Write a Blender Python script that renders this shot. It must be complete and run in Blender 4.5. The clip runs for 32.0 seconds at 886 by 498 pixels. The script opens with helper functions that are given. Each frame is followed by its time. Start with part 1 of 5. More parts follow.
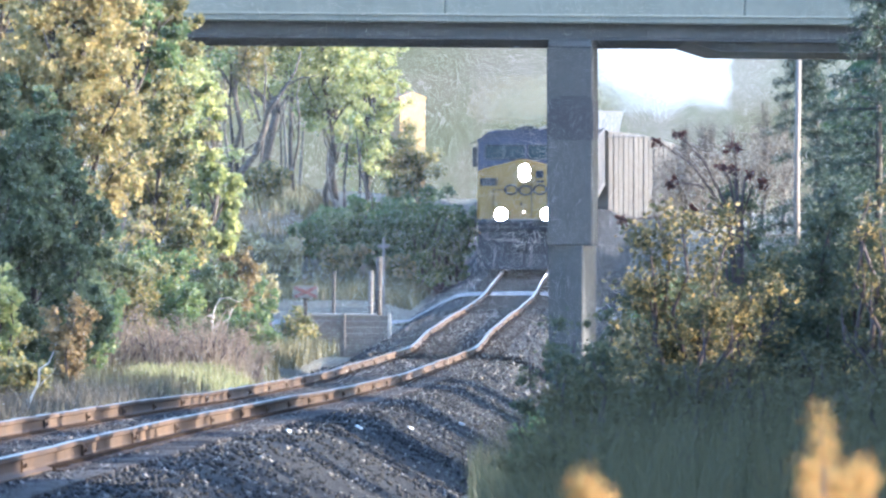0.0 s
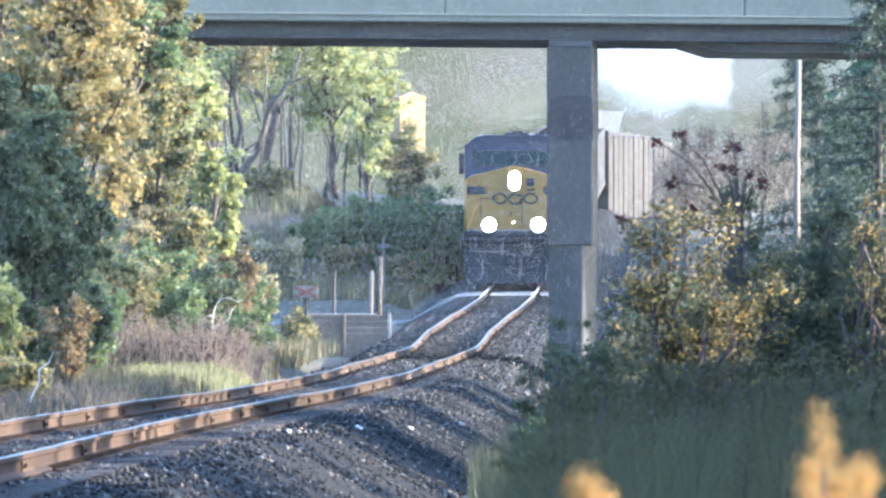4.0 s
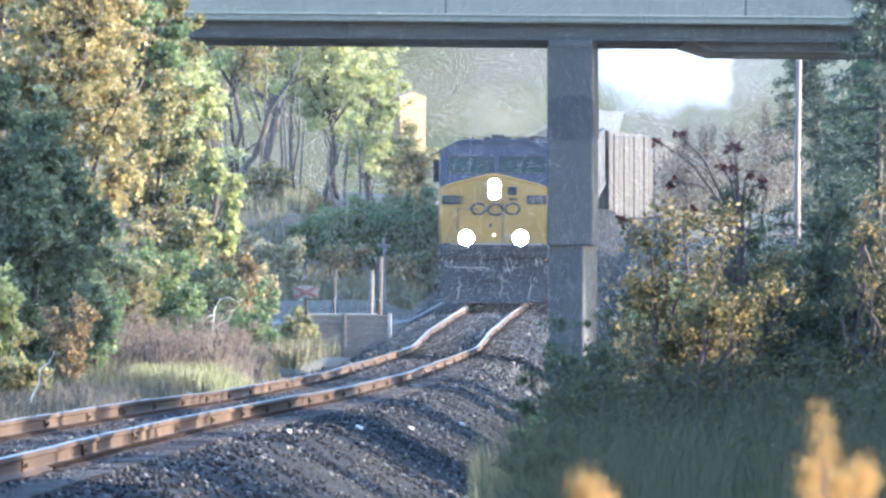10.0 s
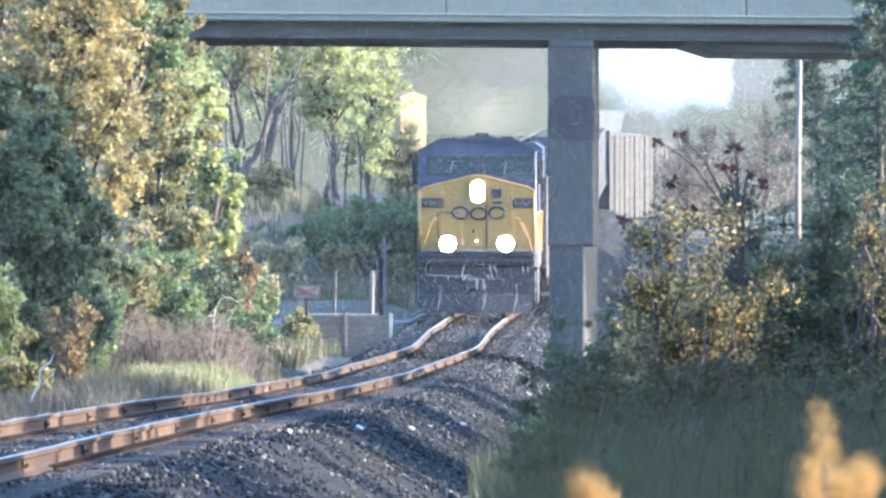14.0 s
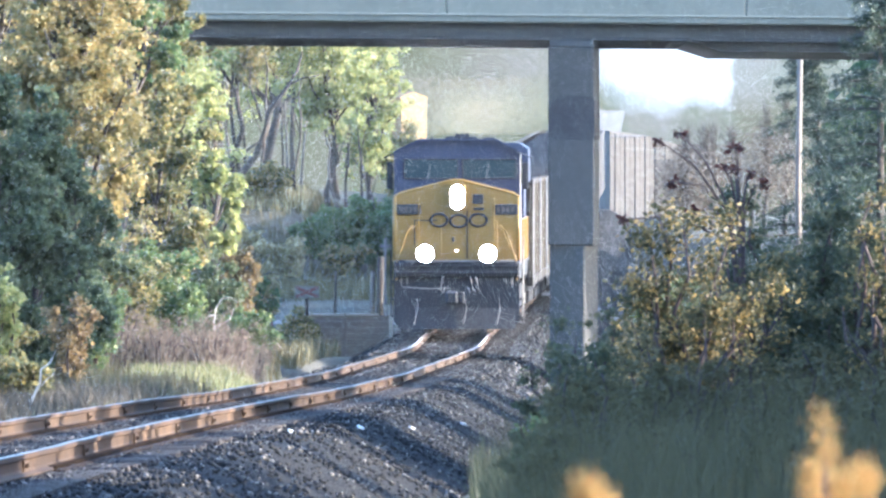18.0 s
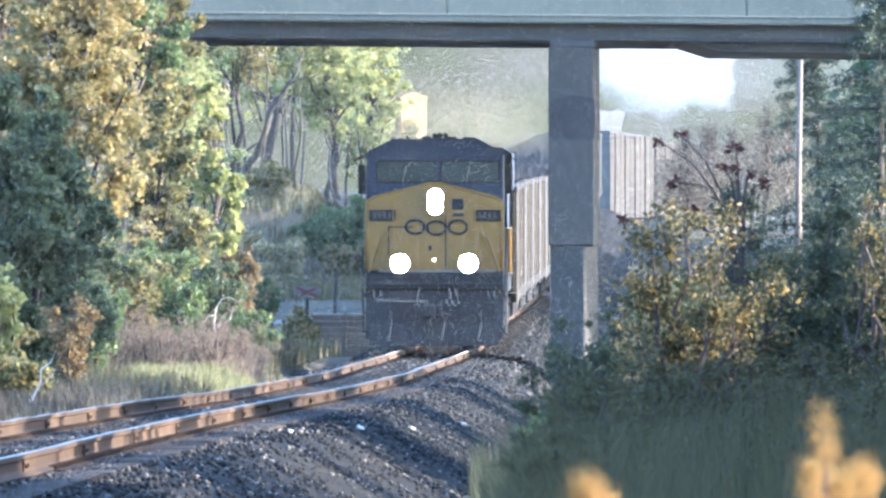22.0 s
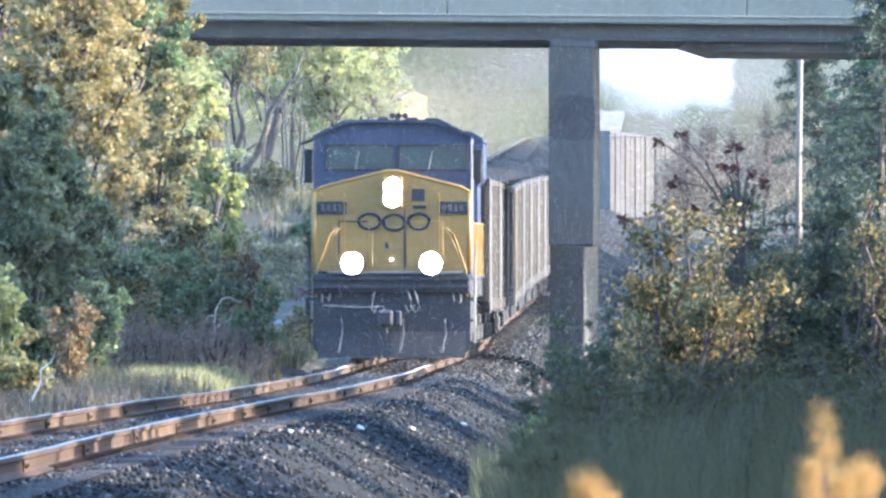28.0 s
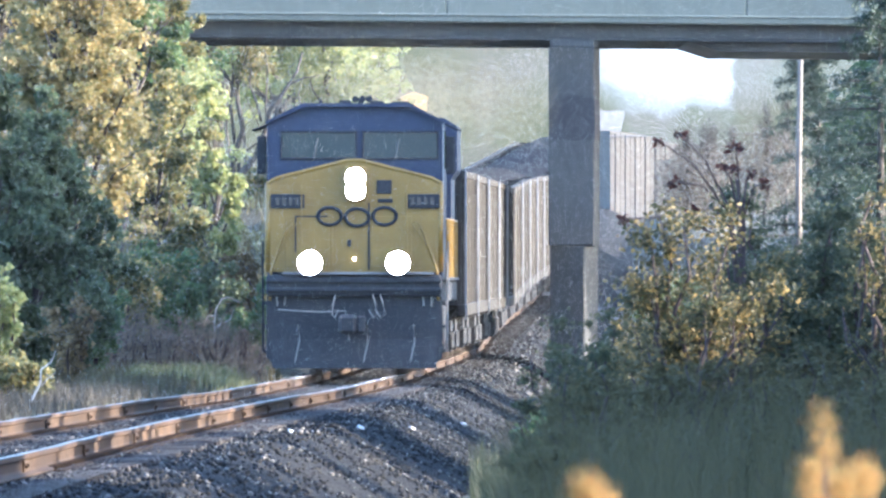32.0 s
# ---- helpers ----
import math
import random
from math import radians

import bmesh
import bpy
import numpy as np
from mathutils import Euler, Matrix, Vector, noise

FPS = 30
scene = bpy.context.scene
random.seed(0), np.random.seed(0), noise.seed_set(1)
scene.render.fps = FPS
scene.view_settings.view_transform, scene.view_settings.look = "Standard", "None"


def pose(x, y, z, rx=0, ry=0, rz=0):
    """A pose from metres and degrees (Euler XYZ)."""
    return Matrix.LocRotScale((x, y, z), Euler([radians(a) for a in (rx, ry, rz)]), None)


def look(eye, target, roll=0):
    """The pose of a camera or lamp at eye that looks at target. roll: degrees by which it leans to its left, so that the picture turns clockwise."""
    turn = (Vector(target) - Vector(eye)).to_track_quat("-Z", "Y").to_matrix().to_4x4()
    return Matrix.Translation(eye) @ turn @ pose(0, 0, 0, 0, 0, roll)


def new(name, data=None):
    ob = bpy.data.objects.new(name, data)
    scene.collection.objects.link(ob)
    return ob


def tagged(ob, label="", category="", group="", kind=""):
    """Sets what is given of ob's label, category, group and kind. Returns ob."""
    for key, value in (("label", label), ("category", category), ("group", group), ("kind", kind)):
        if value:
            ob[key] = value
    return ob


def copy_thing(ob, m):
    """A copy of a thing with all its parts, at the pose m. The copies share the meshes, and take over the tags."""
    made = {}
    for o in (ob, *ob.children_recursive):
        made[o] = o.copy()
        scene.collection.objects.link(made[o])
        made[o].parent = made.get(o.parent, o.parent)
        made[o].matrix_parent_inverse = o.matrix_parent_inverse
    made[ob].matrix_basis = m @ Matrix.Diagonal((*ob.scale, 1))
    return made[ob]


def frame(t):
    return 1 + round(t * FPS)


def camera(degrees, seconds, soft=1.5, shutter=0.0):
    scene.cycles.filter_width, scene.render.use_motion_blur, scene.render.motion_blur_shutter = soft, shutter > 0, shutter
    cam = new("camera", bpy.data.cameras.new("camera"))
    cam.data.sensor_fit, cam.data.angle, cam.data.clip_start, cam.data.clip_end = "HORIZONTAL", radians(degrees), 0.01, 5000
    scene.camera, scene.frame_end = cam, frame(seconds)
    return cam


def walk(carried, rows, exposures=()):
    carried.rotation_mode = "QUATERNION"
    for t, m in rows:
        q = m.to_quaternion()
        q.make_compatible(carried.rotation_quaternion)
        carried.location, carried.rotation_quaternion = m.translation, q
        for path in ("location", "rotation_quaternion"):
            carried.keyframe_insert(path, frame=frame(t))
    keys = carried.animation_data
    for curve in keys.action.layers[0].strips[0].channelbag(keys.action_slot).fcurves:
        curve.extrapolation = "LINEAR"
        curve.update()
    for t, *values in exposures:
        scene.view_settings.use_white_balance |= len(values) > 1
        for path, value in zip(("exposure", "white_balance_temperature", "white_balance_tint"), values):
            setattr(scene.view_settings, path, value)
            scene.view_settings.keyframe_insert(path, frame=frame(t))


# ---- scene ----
EYE_Z = 3.0
cam = camera(2.897, 32.0, soft=2.6)
cam.data.dof.use_dof, cam.data.dof.focus_distance, cam.data.dof.aperture_fstop = True, 330.0, 42.0
walk(cam, [(t, pose(0, 0, EYE_Z, 90 - 0.1312, 0, rz)) for t, rz in
           ((0.0, -0.0030), (8.0, -0.0022), (20.0, 0.0022), (32.0, 0.0026))],
     exposures=[(0.0, 3.07, 4980, 13), (32.0, 3.07, 4980, 13)])

# ---- light ----
SUN_EL, SUN_AZ = radians(16), radians(91.5)      # azimuth clockwise from +Y
SUN_DIR = Vector((math.sin(SUN_AZ) * math.cos(SUN_EL), math.cos(SUN_AZ) * math.cos(SUN_EL), math.sin(SUN_EL)))
world = bpy.data.worlds.new("sky")
scene.world = world
world.use_nodes = True
wn, wl = world.node_tree.nodes, world.node_tree.links
sky = wn.new("ShaderNodeTexSky")
sky.sky_type, sky.sun_disc = "NISHITA", False
sky.sun_elevation, sky.sun_rotation = SUN_EL, SUN_AZ
sky.air_density, sky.dust_density, sky.ozone_density = 1.0, 2.2, 1.2
wn["Background"].inputs["Strength"].default_value = 0.15
wl.new(sky.outputs[0], wn["Background"].inputs["Color"])
sun = new("sun", bpy.data.lights.new("sun", "SUN"))
sun.data.energy, sun.data.angle, sun.data.color = 2.9, radians(0.6), (1.0, 0.78, 0.52)
sun.matrix_world = look(SUN_DIR * 200, (0, 0, 0))

# ---- the line of the track: y runs along the view, x across it ----
RX = (-0.3189, 0.0894, 0.4183, 2.9313, -0.7409)
RZ = (-0.2749, 0.297, 1.1735, -0.4718, -3.0041)


def poly(c, d):
    lo, hi = 110.0, 560.0
    e = min(max(d, lo), hi)
    u = (e - 350.0) / 200.0
    val = (((c[0] * u + c[1]) * u + c[2]) * u + c[3]) * u + c[4]
    slope = ((4 * c[0] * u + 3 * c[1]) * u + 2 * c[2]) * u + c[3]
    return val + slope / 200.0 * (d - e)


# sideways kinks and sags of the worn track, every 30 m from 190 m on
KINK = (-0.089, -0.126, -0.146, -0.131, -0.06, -0.005, 0.036, 0.007, 0.005, 0.016, 0.011, 0.001, -0.007, 0.014, 0.033)
SAG = (-0.017, -0.028, -0.04, -0.027, -0.025, 0.004, -0.018, -0.097, 0.071, 0.097, 0.017, -0.061, 0.003, 0.013, 0.026)


def wear(c, d):
    u = min(max((d - 190.0) / 30.0, 0.0), len(c) - 1.001)
    i, w = int(u), u - int(u)
    w = w * w * (3 - 2 * w)
    return c[i] * (1 - w) + c[i + 1] * w


def track_x(d):
    return poly(RX, d) + wear(KINK, d)


def track_z(d):
    """Height of the rail tops."""
    return EYE_Z + poly(RZ, min(d, 1100.0)) + wear(SAG, d)


def track_pose(d, ahead=0.0):
    a, b = d - 1.0, d + 1.0
    yaw = math.atan2(track_x(b) - track_x(a), b - a)
    return pose(track_x(d), d, track_z(d), 0, 0, -math.degrees(yaw))


def sstep(a, b, v):
    u = min(max((v - a) / (b - a), 0.0), 1.0)
    return u * u * (3 - 2 * u)


def bed_z(x, d):
    """Ballast surface across the track."""
    o = abs(x - track_x(d))
    top = track_z(d) - 0.20
    if o < 1.75:
        return top - 0.05 * sstep(0.9, 1.75, o)
    return top - 0.05 - (o - 1.75) * 0.55


def ground_z(x, d):
    o = x - track_x(d)
    rail = track_z(d)
    if d > 640:
        away = sstep(4.0, 8.0, abs(o))
        rail = rail * (1 - away) + track_z(640.0) * away
    low = rail - 1.05
    if o < 0:
        q = -o
        z = low + 0.45 * sstep(4.5, 9, q) * (1 - sstep(440, 520, d)) - 0.15 * sstep(440, 480, d) * (1 - sstep(515, 530, d))
        z += 0.62 * sstep(2.2, 3.6, q) * (1 - sstep(400, 470, d)) * sstep(120, 200, d)
        z += sstep(583, 600, d) * 3.3 * sstep(3.6, 9.0, q)                       # cutting behind the crossing
        z += sstep(540, 556, d) * 0.35 * sstep(3.0, 5.0, q) * (1 - sstep(3.6, 9.0, q) * sstep(583, 600, d))
        z += 2.2 * sstep(10, 30, q) * sstep(395, 420, d) * (1 - sstep(570, 590, d))
    else:
        z = low + 0.5 * sstep(3.8, 6.5, o) + 1.0 * sstep(7, 16, o) * sstep(390, 430, d)
        z += sstep(540, 560, d) * 0.8 * sstep(3.0, 5.0, o)
    # the verge close to the eye
    near = 1 - sstep(60, 125, d)
    z = z * (1 - near) + near * (1.28 if x > -1.5 else 1.1)
    z += 0.05 * noise.noise(Vector((x * 0.5, d * 0.3, 0))) * sstep(3.2, 5, abs(o))
    return z


# ---- mesh tools ----
class G:
    """Collects vertices and faces of one mesh."""

    def __init__(self):
        self.v, self.f, self.m = [], [], []

    def add(self, vs, fs, mat=0):
        b = len(self.v)
        self.v.extend(tuple(p) for p in vs)
        self.f.extend(tuple(b + i for i in q) for q in fs)
        self.m.extend([mat] * len(fs))
        return self

    def box(self, x0, x1, y0, y1, z0, z1, bev=0.0, rot=None, mat=0):
        """A block whose edges are chamfered by bev; rot turns it about its middle."""
        cx, cy, cz = (x0 + x1) / 2, (y0 + y1) / 2, (z0 + z1) / 2
        hx, hy, hz = abs(x1 - x0) / 2, abs(y1 - y0) / 2, abs(z1 - z0) / 2
        bev = min(bev, hx * 0.45, hy * 0.45, hz * 0.45)
        if bev <= 0:
            vs = [(sx * hx, sy * hy, sz * hz) for sz in (-1, 1) for sy in (-1, 1) for sx in (-1, 1)]
            fs = [(0, 2, 3, 1), (4, 5, 7, 6), (0, 1, 5, 4), (2, 6, 7, 3), (0, 4, 6, 2), (1, 3, 7, 5)]
        else:
            vs, idx = [], {}
            for sx in (-1, 1):
                for sy in (-1, 1):
                    for sz in (-1, 1):
                        for ax in range(3):
                            p = [sx * (hx - bev), sy * (hy - bev), sz * (hz - bev)]
                            p[ax] = (sx * hx, sy * hy, sz * hz)[ax]
                            idx[sx, sy, sz, ax] = len(vs)
                            vs.append(tuple(p))
            fs = []
            for s in (-1, 1):
                fs.append([idx[s, a, b, 0] for a, b in ((-1, -1), (1, -1), (1, 1), (-1, 1))][::s])
                fs.append([idx[a, s, b, 1] for a, b in ((-1, -1), (-1, 1), (1, 1), (1, -1))][::s])
                fs.append([idx[a, b, s, 2] for a, b in ((-1, -1), (1, -1), (1, 1), (-1, 1))][::s])
                for t in (-1, 1):
                    fs.append([idx[s, t, -1, 0], idx[s, t, 1, 0], idx[s, t, 1, 1], idx[s, t, -1, 1]])
                    fs.append([idx[-1, s, t, 1], idx[1, s, t, 1], idx[1, s, t, 2], idx[-1, s, t, 2]])
                    fs.append([idx[s, -1, t, 0], idx[s, 1, t, 0], idx[s, 1, t, 2], idx[s, -1, t, 2]])
                    for w in (-1, 1):
                        fs.append([idx[s, t, w, 0], idx[s, t, w, 1], idx[s, t, w, 2]])
        if rot is not None:
            vs = [rot @ Vector(p) for p in vs]
        return self.add([(p[0] + cx, p[1] + cy, p[2] + cz) for p in vs], fs, mat)

    def tube(self, pts, radii, n=6, cap=True, mat=0):
        pts = [Vector(p) for p in pts]
        if isinstance(radii, (int, float)):
            radii = [radii] * len(pts)
        rings = []
        for i, p in enumerate(pts):
            d = (pts[min(i + 1, len(pts) - 1)] - pts[max(i - 1, 0)]).normalized()
            a = d.cross(Vector((0, 0, 1)) if abs(d.z) < 0.9 else Vector((0, 1, 0))).normalized()
            b = d.cross(a)
            rings.append([p + (a * math.cos(k * 2 * math.pi / n) + b * math.sin(k * 2 * math.pi / n)) * radii[i] for k in range(n)])
        vs = [q for r in rings for q in r]
        fs = [(i * n + k, i * n + (k + 1) % n, (i + 1) * n + (k + 1) % n, (i + 1) * n + k) for i in range(len(pts) - 1) for k in range(n)]
        if cap:
            fs += [tuple(range(n))[::-1], tuple((len(pts) - 1) * n + k for k in range(n))]
        return self.add(vs, fs, mat)

    def disc(self, c, r, axis, depth=0.03, n=16, mat=0):
        c, a = Vector(c), Vector(axis).normalized()
        return self.tube([c - a * depth / 2, c + a * depth / 2], [r, r], n, True, mat)

    def prism(self, poly2, y0, y1, mat=0):
        """A polygon in x and z drawn out from y0 to y1."""
        n = len(poly2)
        vs = [(x, y0, z) for x, z in poly2] + [(x, y1, z) for x, z in poly2]
        fs = [tuple(range(n)), tuple(range(2 * n - 1, n - 1, -1))] + [(i, i + n, (i + 1) % n + n, (i + 1) % n) for i in range(n)]
        return self.add(vs, fs, mat)

    def mesh(self, name, mats, smooth=False):
        me = bpy.data.meshes.new(name)
        me.from_pydata(self.v, [], self.f)
        for m in mats if isinstance(mats, (list, tuple)) else [mats]:
            me.materials.append(m)
        if any(self.m):
            me.polygons.foreach_set("material_index", self.m)
        if smooth:
            me.polygons.foreach_set("use_smooth", [True] * len(self.f))
        bm = bmesh.new()
        bm.from_mesh(me)
        bmesh.ops.recalc_face_normals(bm, faces=bm.faces)
        bm.to_mesh(me)
        bm.free()
        return me


def part(name, g, mat, parent=None, label="", smooth=False):
    """One mesh object under a thing or a part."""
    ob = new(name, g.mesh(name, mat, smooth) if isinstance(g, G) else g)
    ob.parent = parent
    if label:
        ob["label"] = label
    return ob


def thing(name, m, label, category, group="", kind=""):
    ob = new(name)
    ob.matrix_basis = m
    return tagged(ob, label, category, group, kind)


def solid(name, g, mat, label, category, group="", kind="", smooth=False):
    return tagged(part(name, g, mat, None, "", smooth), label, category, group, kind)


def fast_mesh(name, verts, faces, mat):
    """verts (N, 3), faces (M, 3 or 4), as arrays."""
    me = bpy.data.meshes.new(name)
    k = faces.shape[1]
    me.vertices.add(len(verts))
    me.vertices.foreach_set("co", verts.astype(np.float32).ravel())
    me.loops.add(faces.size)
    me.loops.foreach_set("vertex_index", faces.astype(np.int32).ravel())
    me.polygons.add(len(faces))
    me.polygons.foreach_set("loop_start", np.arange(0, faces.size, k, dtype=np.int32))
    me.update(calc_edges=True)
    me.materials.append(mat)
    return me


def leaf_mesh(name, pts, size, rng, mat, up=0.5, slim=0.45):
    """A folded, pointed leaf of two triangles at each point."""
    n = len(pts)
    along = rng.normal(size=(n, 3)) * (1, 1, 0.7) + (0, 0, -0.25)
    along /= np.linalg.norm(along, axis=1)[:, None]
    side = np.cross(along, rng.normal(size=(n, 3)) * (1, 1, 0.6) + (0, 0, up))
    side /= np.linalg.norm(side, axis=1)[:, None] + 1e-9
    nor = np.cross(side, along)
    ln = size * rng.uniform(0.6, 1.35, n)[:, None]
    w = ln * slim
    fold = nor * ln * rng.uniform(0.05, 0.22, n)[:, None]
    v = np.empty((n, 4, 3))
    v[:, 0] = pts
    v[:, 1] = pts + along * ln * 0.45 + side * w + fold
    v[:, 2] = pts + along * ln
    v[:, 3] = pts + along * ln * 0.45 - side * w + fold
    b = np.arange(n)[:, None] * 4
    f = np.concatenate([b + (0, 1, 2), b + (0, 2, 3)], axis=0)
    return fast_mesh(name, v.reshape(-1, 3), f, mat)


def blade_mesh(name, roots, height, rng, mat, width=0.012, bend=0.35):
    """Grass: two-segment tapering blades from the roots."""
    n = len(roots)
    h = height * rng.uniform(0.45, 1.15, n)[:, None]
    az = rng.uniform(0, 2 * math.pi, n)
    out = np.stack([np.cos(az), np.sin(az), np.zeros(n)], 1)
    side = np.stack([-np.sin(az), np.cos(az), np.zeros(n)], 1) * width * rng.uniform(0.6, 1.4, n)[:, None]
    b1 = h * bend * rng.uniform(0.1, 0.7, n)[:, None]
    mid = roots + out * b1 * 0.35 + np.array((0, 0, 1.0)) * h * 0.55
    tip = roots + out * b1 + np.array((0, 0, 1.0)) * h
    v = np.stack([roots - side, roots + side, mid + side * 0.8, mid - side * 0.8, tip], 1)
    b = np.arange(n)[:, None] * 5
    f = np.concatenate([b + (0, 1, 2), b + (0, 2, 3), b + (3, 2, 4)], 0)
    return fast_mesh(name, v.reshape(-1, 3), f, mat)


# ---- materials ----
def material(name, rough=0.6, metal=0.0, spec=0.5):
    m = bpy.data.materials.new(name)
    m.use_nodes = True
    n, l = m.node_tree.nodes, m.node_tree.links
    b = n["Principled BSDF"]
    b.inputs["Roughness"].default_value, b.inputs["Metallic"].default_value = rough, metal
    b.inputs["Specular IOR Level"].default_value = spec
    return m, n, l, b


def ramp(n, stops):
    r = n.new("ShaderNodeValToRGB")
    e = r.color_ramp.elements
    while len(e) < len(stops):
        e.new(0.5)
    for i, (p, c) in enumerate(stops):
        e[i].position, e[i].color = p, (*c, 1)
    return r


def noise_tex(n, l, scale, detail=4.0, stretch=(1, 1, 1), obj=True):
    tc, mp, t = n.new("ShaderNodeTexCoord"), n.new("ShaderNodeMapping"), n.new("ShaderNodeTexNoise")
    mp.inputs["Scale"].default_value = stretch
    t.inputs["Scale"].default_value, t.inputs["Detail"].default_value = scale, detail
    l.new(tc.outputs["Object"], mp.inputs["Vector"])
    l.new(mp.outputs["Vector"], t.inputs["Vector"])
    return t


def bump(n, l, b, height, strength=0.3, dist=0.01):
    u = n.new("ShaderNodeBump")
    u.inputs["Strength"].default_value, u.inputs["Distance"].default_value = strength, dist
    l.new(height, u.inputs["Height"])
    l.new(u.outputs["Normal"], b.inputs["Normal"])


def mottled(name, stops, fine=12.0, coarse=0.8, rough=0.7, metal=0.0, spec=0.4, bumpy=0.3, dist=0.01, stretch=(1, 1, 1), rough_var=0.15):
    """Colour that varies at two scales, with relief and uneven gloss."""
    m, n, l, b = material(name, rough, metal, spec)
    a, c = noise_tex(n, l, fine, 6, stretch), noise_tex(n, l, coarse, 4, stretch)
    mix = n.new("ShaderNodeMath")
    mix.operation = "ADD"
    k1, k2 = n.new("ShaderNodeMath"), n.new("ShaderNodeMath")
    k1.operation = k2.operation = "MULTIPLY"
    k1.inputs[1].default_value, k2.inputs[1].default_value = 0.45, 0.55
    l.new(a.outputs[0], k1.inputs[0]), l.new(c.outputs[0], k2.inputs[0])
    l.new(k1.outputs[0], mix.inputs[0]), l.new(k2.outputs[0], mix.inputs[1])
    r = ramp(n, stops)
    l.new(mix.outputs[0], r.inputs[0]), l.new(r.outputs[0], b.inputs["Base Color"])
    mr = n.new("ShaderNodeMapRange")
    mr.inputs["To Min"].default_value, mr.inputs["To Max"].default_value = max(rough - rough_var, 0.05), min(rough + rough_var, 1)
    l.new(c.outputs[0], mr.inputs["Value"]), l.new(mr.outputs[0], b.inputs["Roughness"])
    if bumpy:
        bump(n, l, b, a.outputs[0], bumpy, dist)
    return m


def foliage(name, stops, rough=0.5, shine=0.55, drift=0.35):
    """Leaves: a colour for each leaf, drifting over the crown, with light coming through."""
    m, n, l, b = material(name, rough, 0, 0.35)
    geo, big = n.new("ShaderNodeNewGeometry"), noise_tex(n, l, drift, 2)
    k1, k2, add = n.new("ShaderNodeMath"), n.new("ShaderNodeMath"), n.new("ShaderNodeMath")
    k1.operation = k2.operation = "MULTIPLY"
    add.operation = "ADD"
    k1.inputs[1].default_value, k2.inputs[1].default_value = 0.5, 0.55
    l.new(geo.outputs["Random Per Island"], k1.inputs[0]), l.new(big.outputs[0], k2.inputs[0])
    l.new(k1.outputs[0], add.inputs[0]), l.new(k2.outputs[0], add.inputs[1])
    r = ramp(n, stops)
    l.new(add.outputs[0], r.inputs[0]), l.new(r.outputs[0], b.inputs["Base Color"])
    tr, mx = n.new("ShaderNodeBsdfTranslucent"), n.new("ShaderNodeMixShader")
    l.new(r.outputs[0], tr.inputs["Color"])
    mx.inputs[0].default_value = shine
    l.new(b.outputs[0], mx.inputs[1]), l.new(tr.outputs[0], mx.inputs[2])
    l.new(mx.outputs[0], n["Material Output"].inputs["Surface"])
    return m


def glow(name, color, strength):
    m, n, l, b = material(name, 0.2)
    b.inputs["Base Color"].default_value = (*color, 1)
    b.inputs["Emission Color"].default_value = (*color, 1)
    b.inputs["Emission Strength"].default_value = strength
    return m


CONCRETE = mottled("concrete", [(0.25, (0.105, 0.118, 0.10)), (0.5, (0.135, 0.15, 0.128)), (0.75, (0.175, 0.188, 0.16))], 9, 0.7, 0.85, stretch=(1, 1, 0.45))
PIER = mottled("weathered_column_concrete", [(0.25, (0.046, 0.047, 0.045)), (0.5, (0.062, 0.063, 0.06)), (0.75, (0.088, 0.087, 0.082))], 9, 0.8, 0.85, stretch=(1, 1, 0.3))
CONCRETE_DARK = mottled("dark_concrete", [(0.25, (0.028, 0.028, 0.031)), (0.55, (0.04, 0.04, 0.043)), (0.8, (0.058, 0.057, 0.057))], 7, 0.8, 0.8, stretch=(1, 1, 0.3))
GIRDER = mottled("girder_paint", [(0.3, (0.04, 0.046, 0.055)), (0.6, (0.06, 0.067, 0.076)), (0.8, (0.085, 0.08, 0.076))], 6, 0.5, 0.55, 0.0, 0.5, stretch=(0.3, 0.3, 1))
RUST = mottled("rusty_rail", [(0.25, (0.02, 0.015, 0.012)), (0.5, (0.05, 0.034, 0.023)), (0.75, (0.15, 0.098, 0.06))], 14, 0.5, 0.8, 0.0, 0.15, 0.4, 0.004)
STEEL = mottled("polished_rail_head", [(0.3, (0.06, 0.051, 0.041)), (0.7, (0.115, 0.098, 0.08))], 9, 1.0, 0.43, 1.0, 0.5, 0.08, 0.001, (1, 0.06, 1), 0.08)
TIE = mottled("creosoted_timber", [(0.25, (0.018, 0.015, 0.012)), (0.5, (0.036, 0.029, 0.023)), (0.8, (0.075, 0.062, 0.05))], 16, 1.5, 0.85, stretch=(0.3, 3, 3))
BALLAST = mottled("crushed_stone_bed", [(0.3, (0.011, 0.0115, 0.012)), (0.5, (0.02, 0.02, 0.02)), (0.7, (0.04, 0.039, 0.037))], 30, 1.0, 0.9, spec=0.1, bumpy=1.0, dist=0.06)
EARTH = mottled("verge_soil_and_litter", [(0.3, (0.036, 0.04, 0.03)), (0.5, (0.075, 0.07, 0.05)), (0.7, (0.14, 0.118, 0.082))], 3.0, 0.22, 0.95, spec=0.1, bumpy=0.8, dist=0.08)
ASPHALT = mottled("worn_asphalt", [(0.3, (0.05, 0.05, 0.055)), (0.7, (0.11, 0.11, 0.11))], 25, 0.6, 0.8)
BARK = mottled("grey_brown_bark", [(0.25, (0.024, 0.02, 0.017)), (0.5, (0.05, 0.042, 0.036)), (0.75, (0.10, 0.086, 0.072))], 14, 2.0, 0.9, bumpy=0.9, dist=0.03, stretch=(2, 2, 0.35))
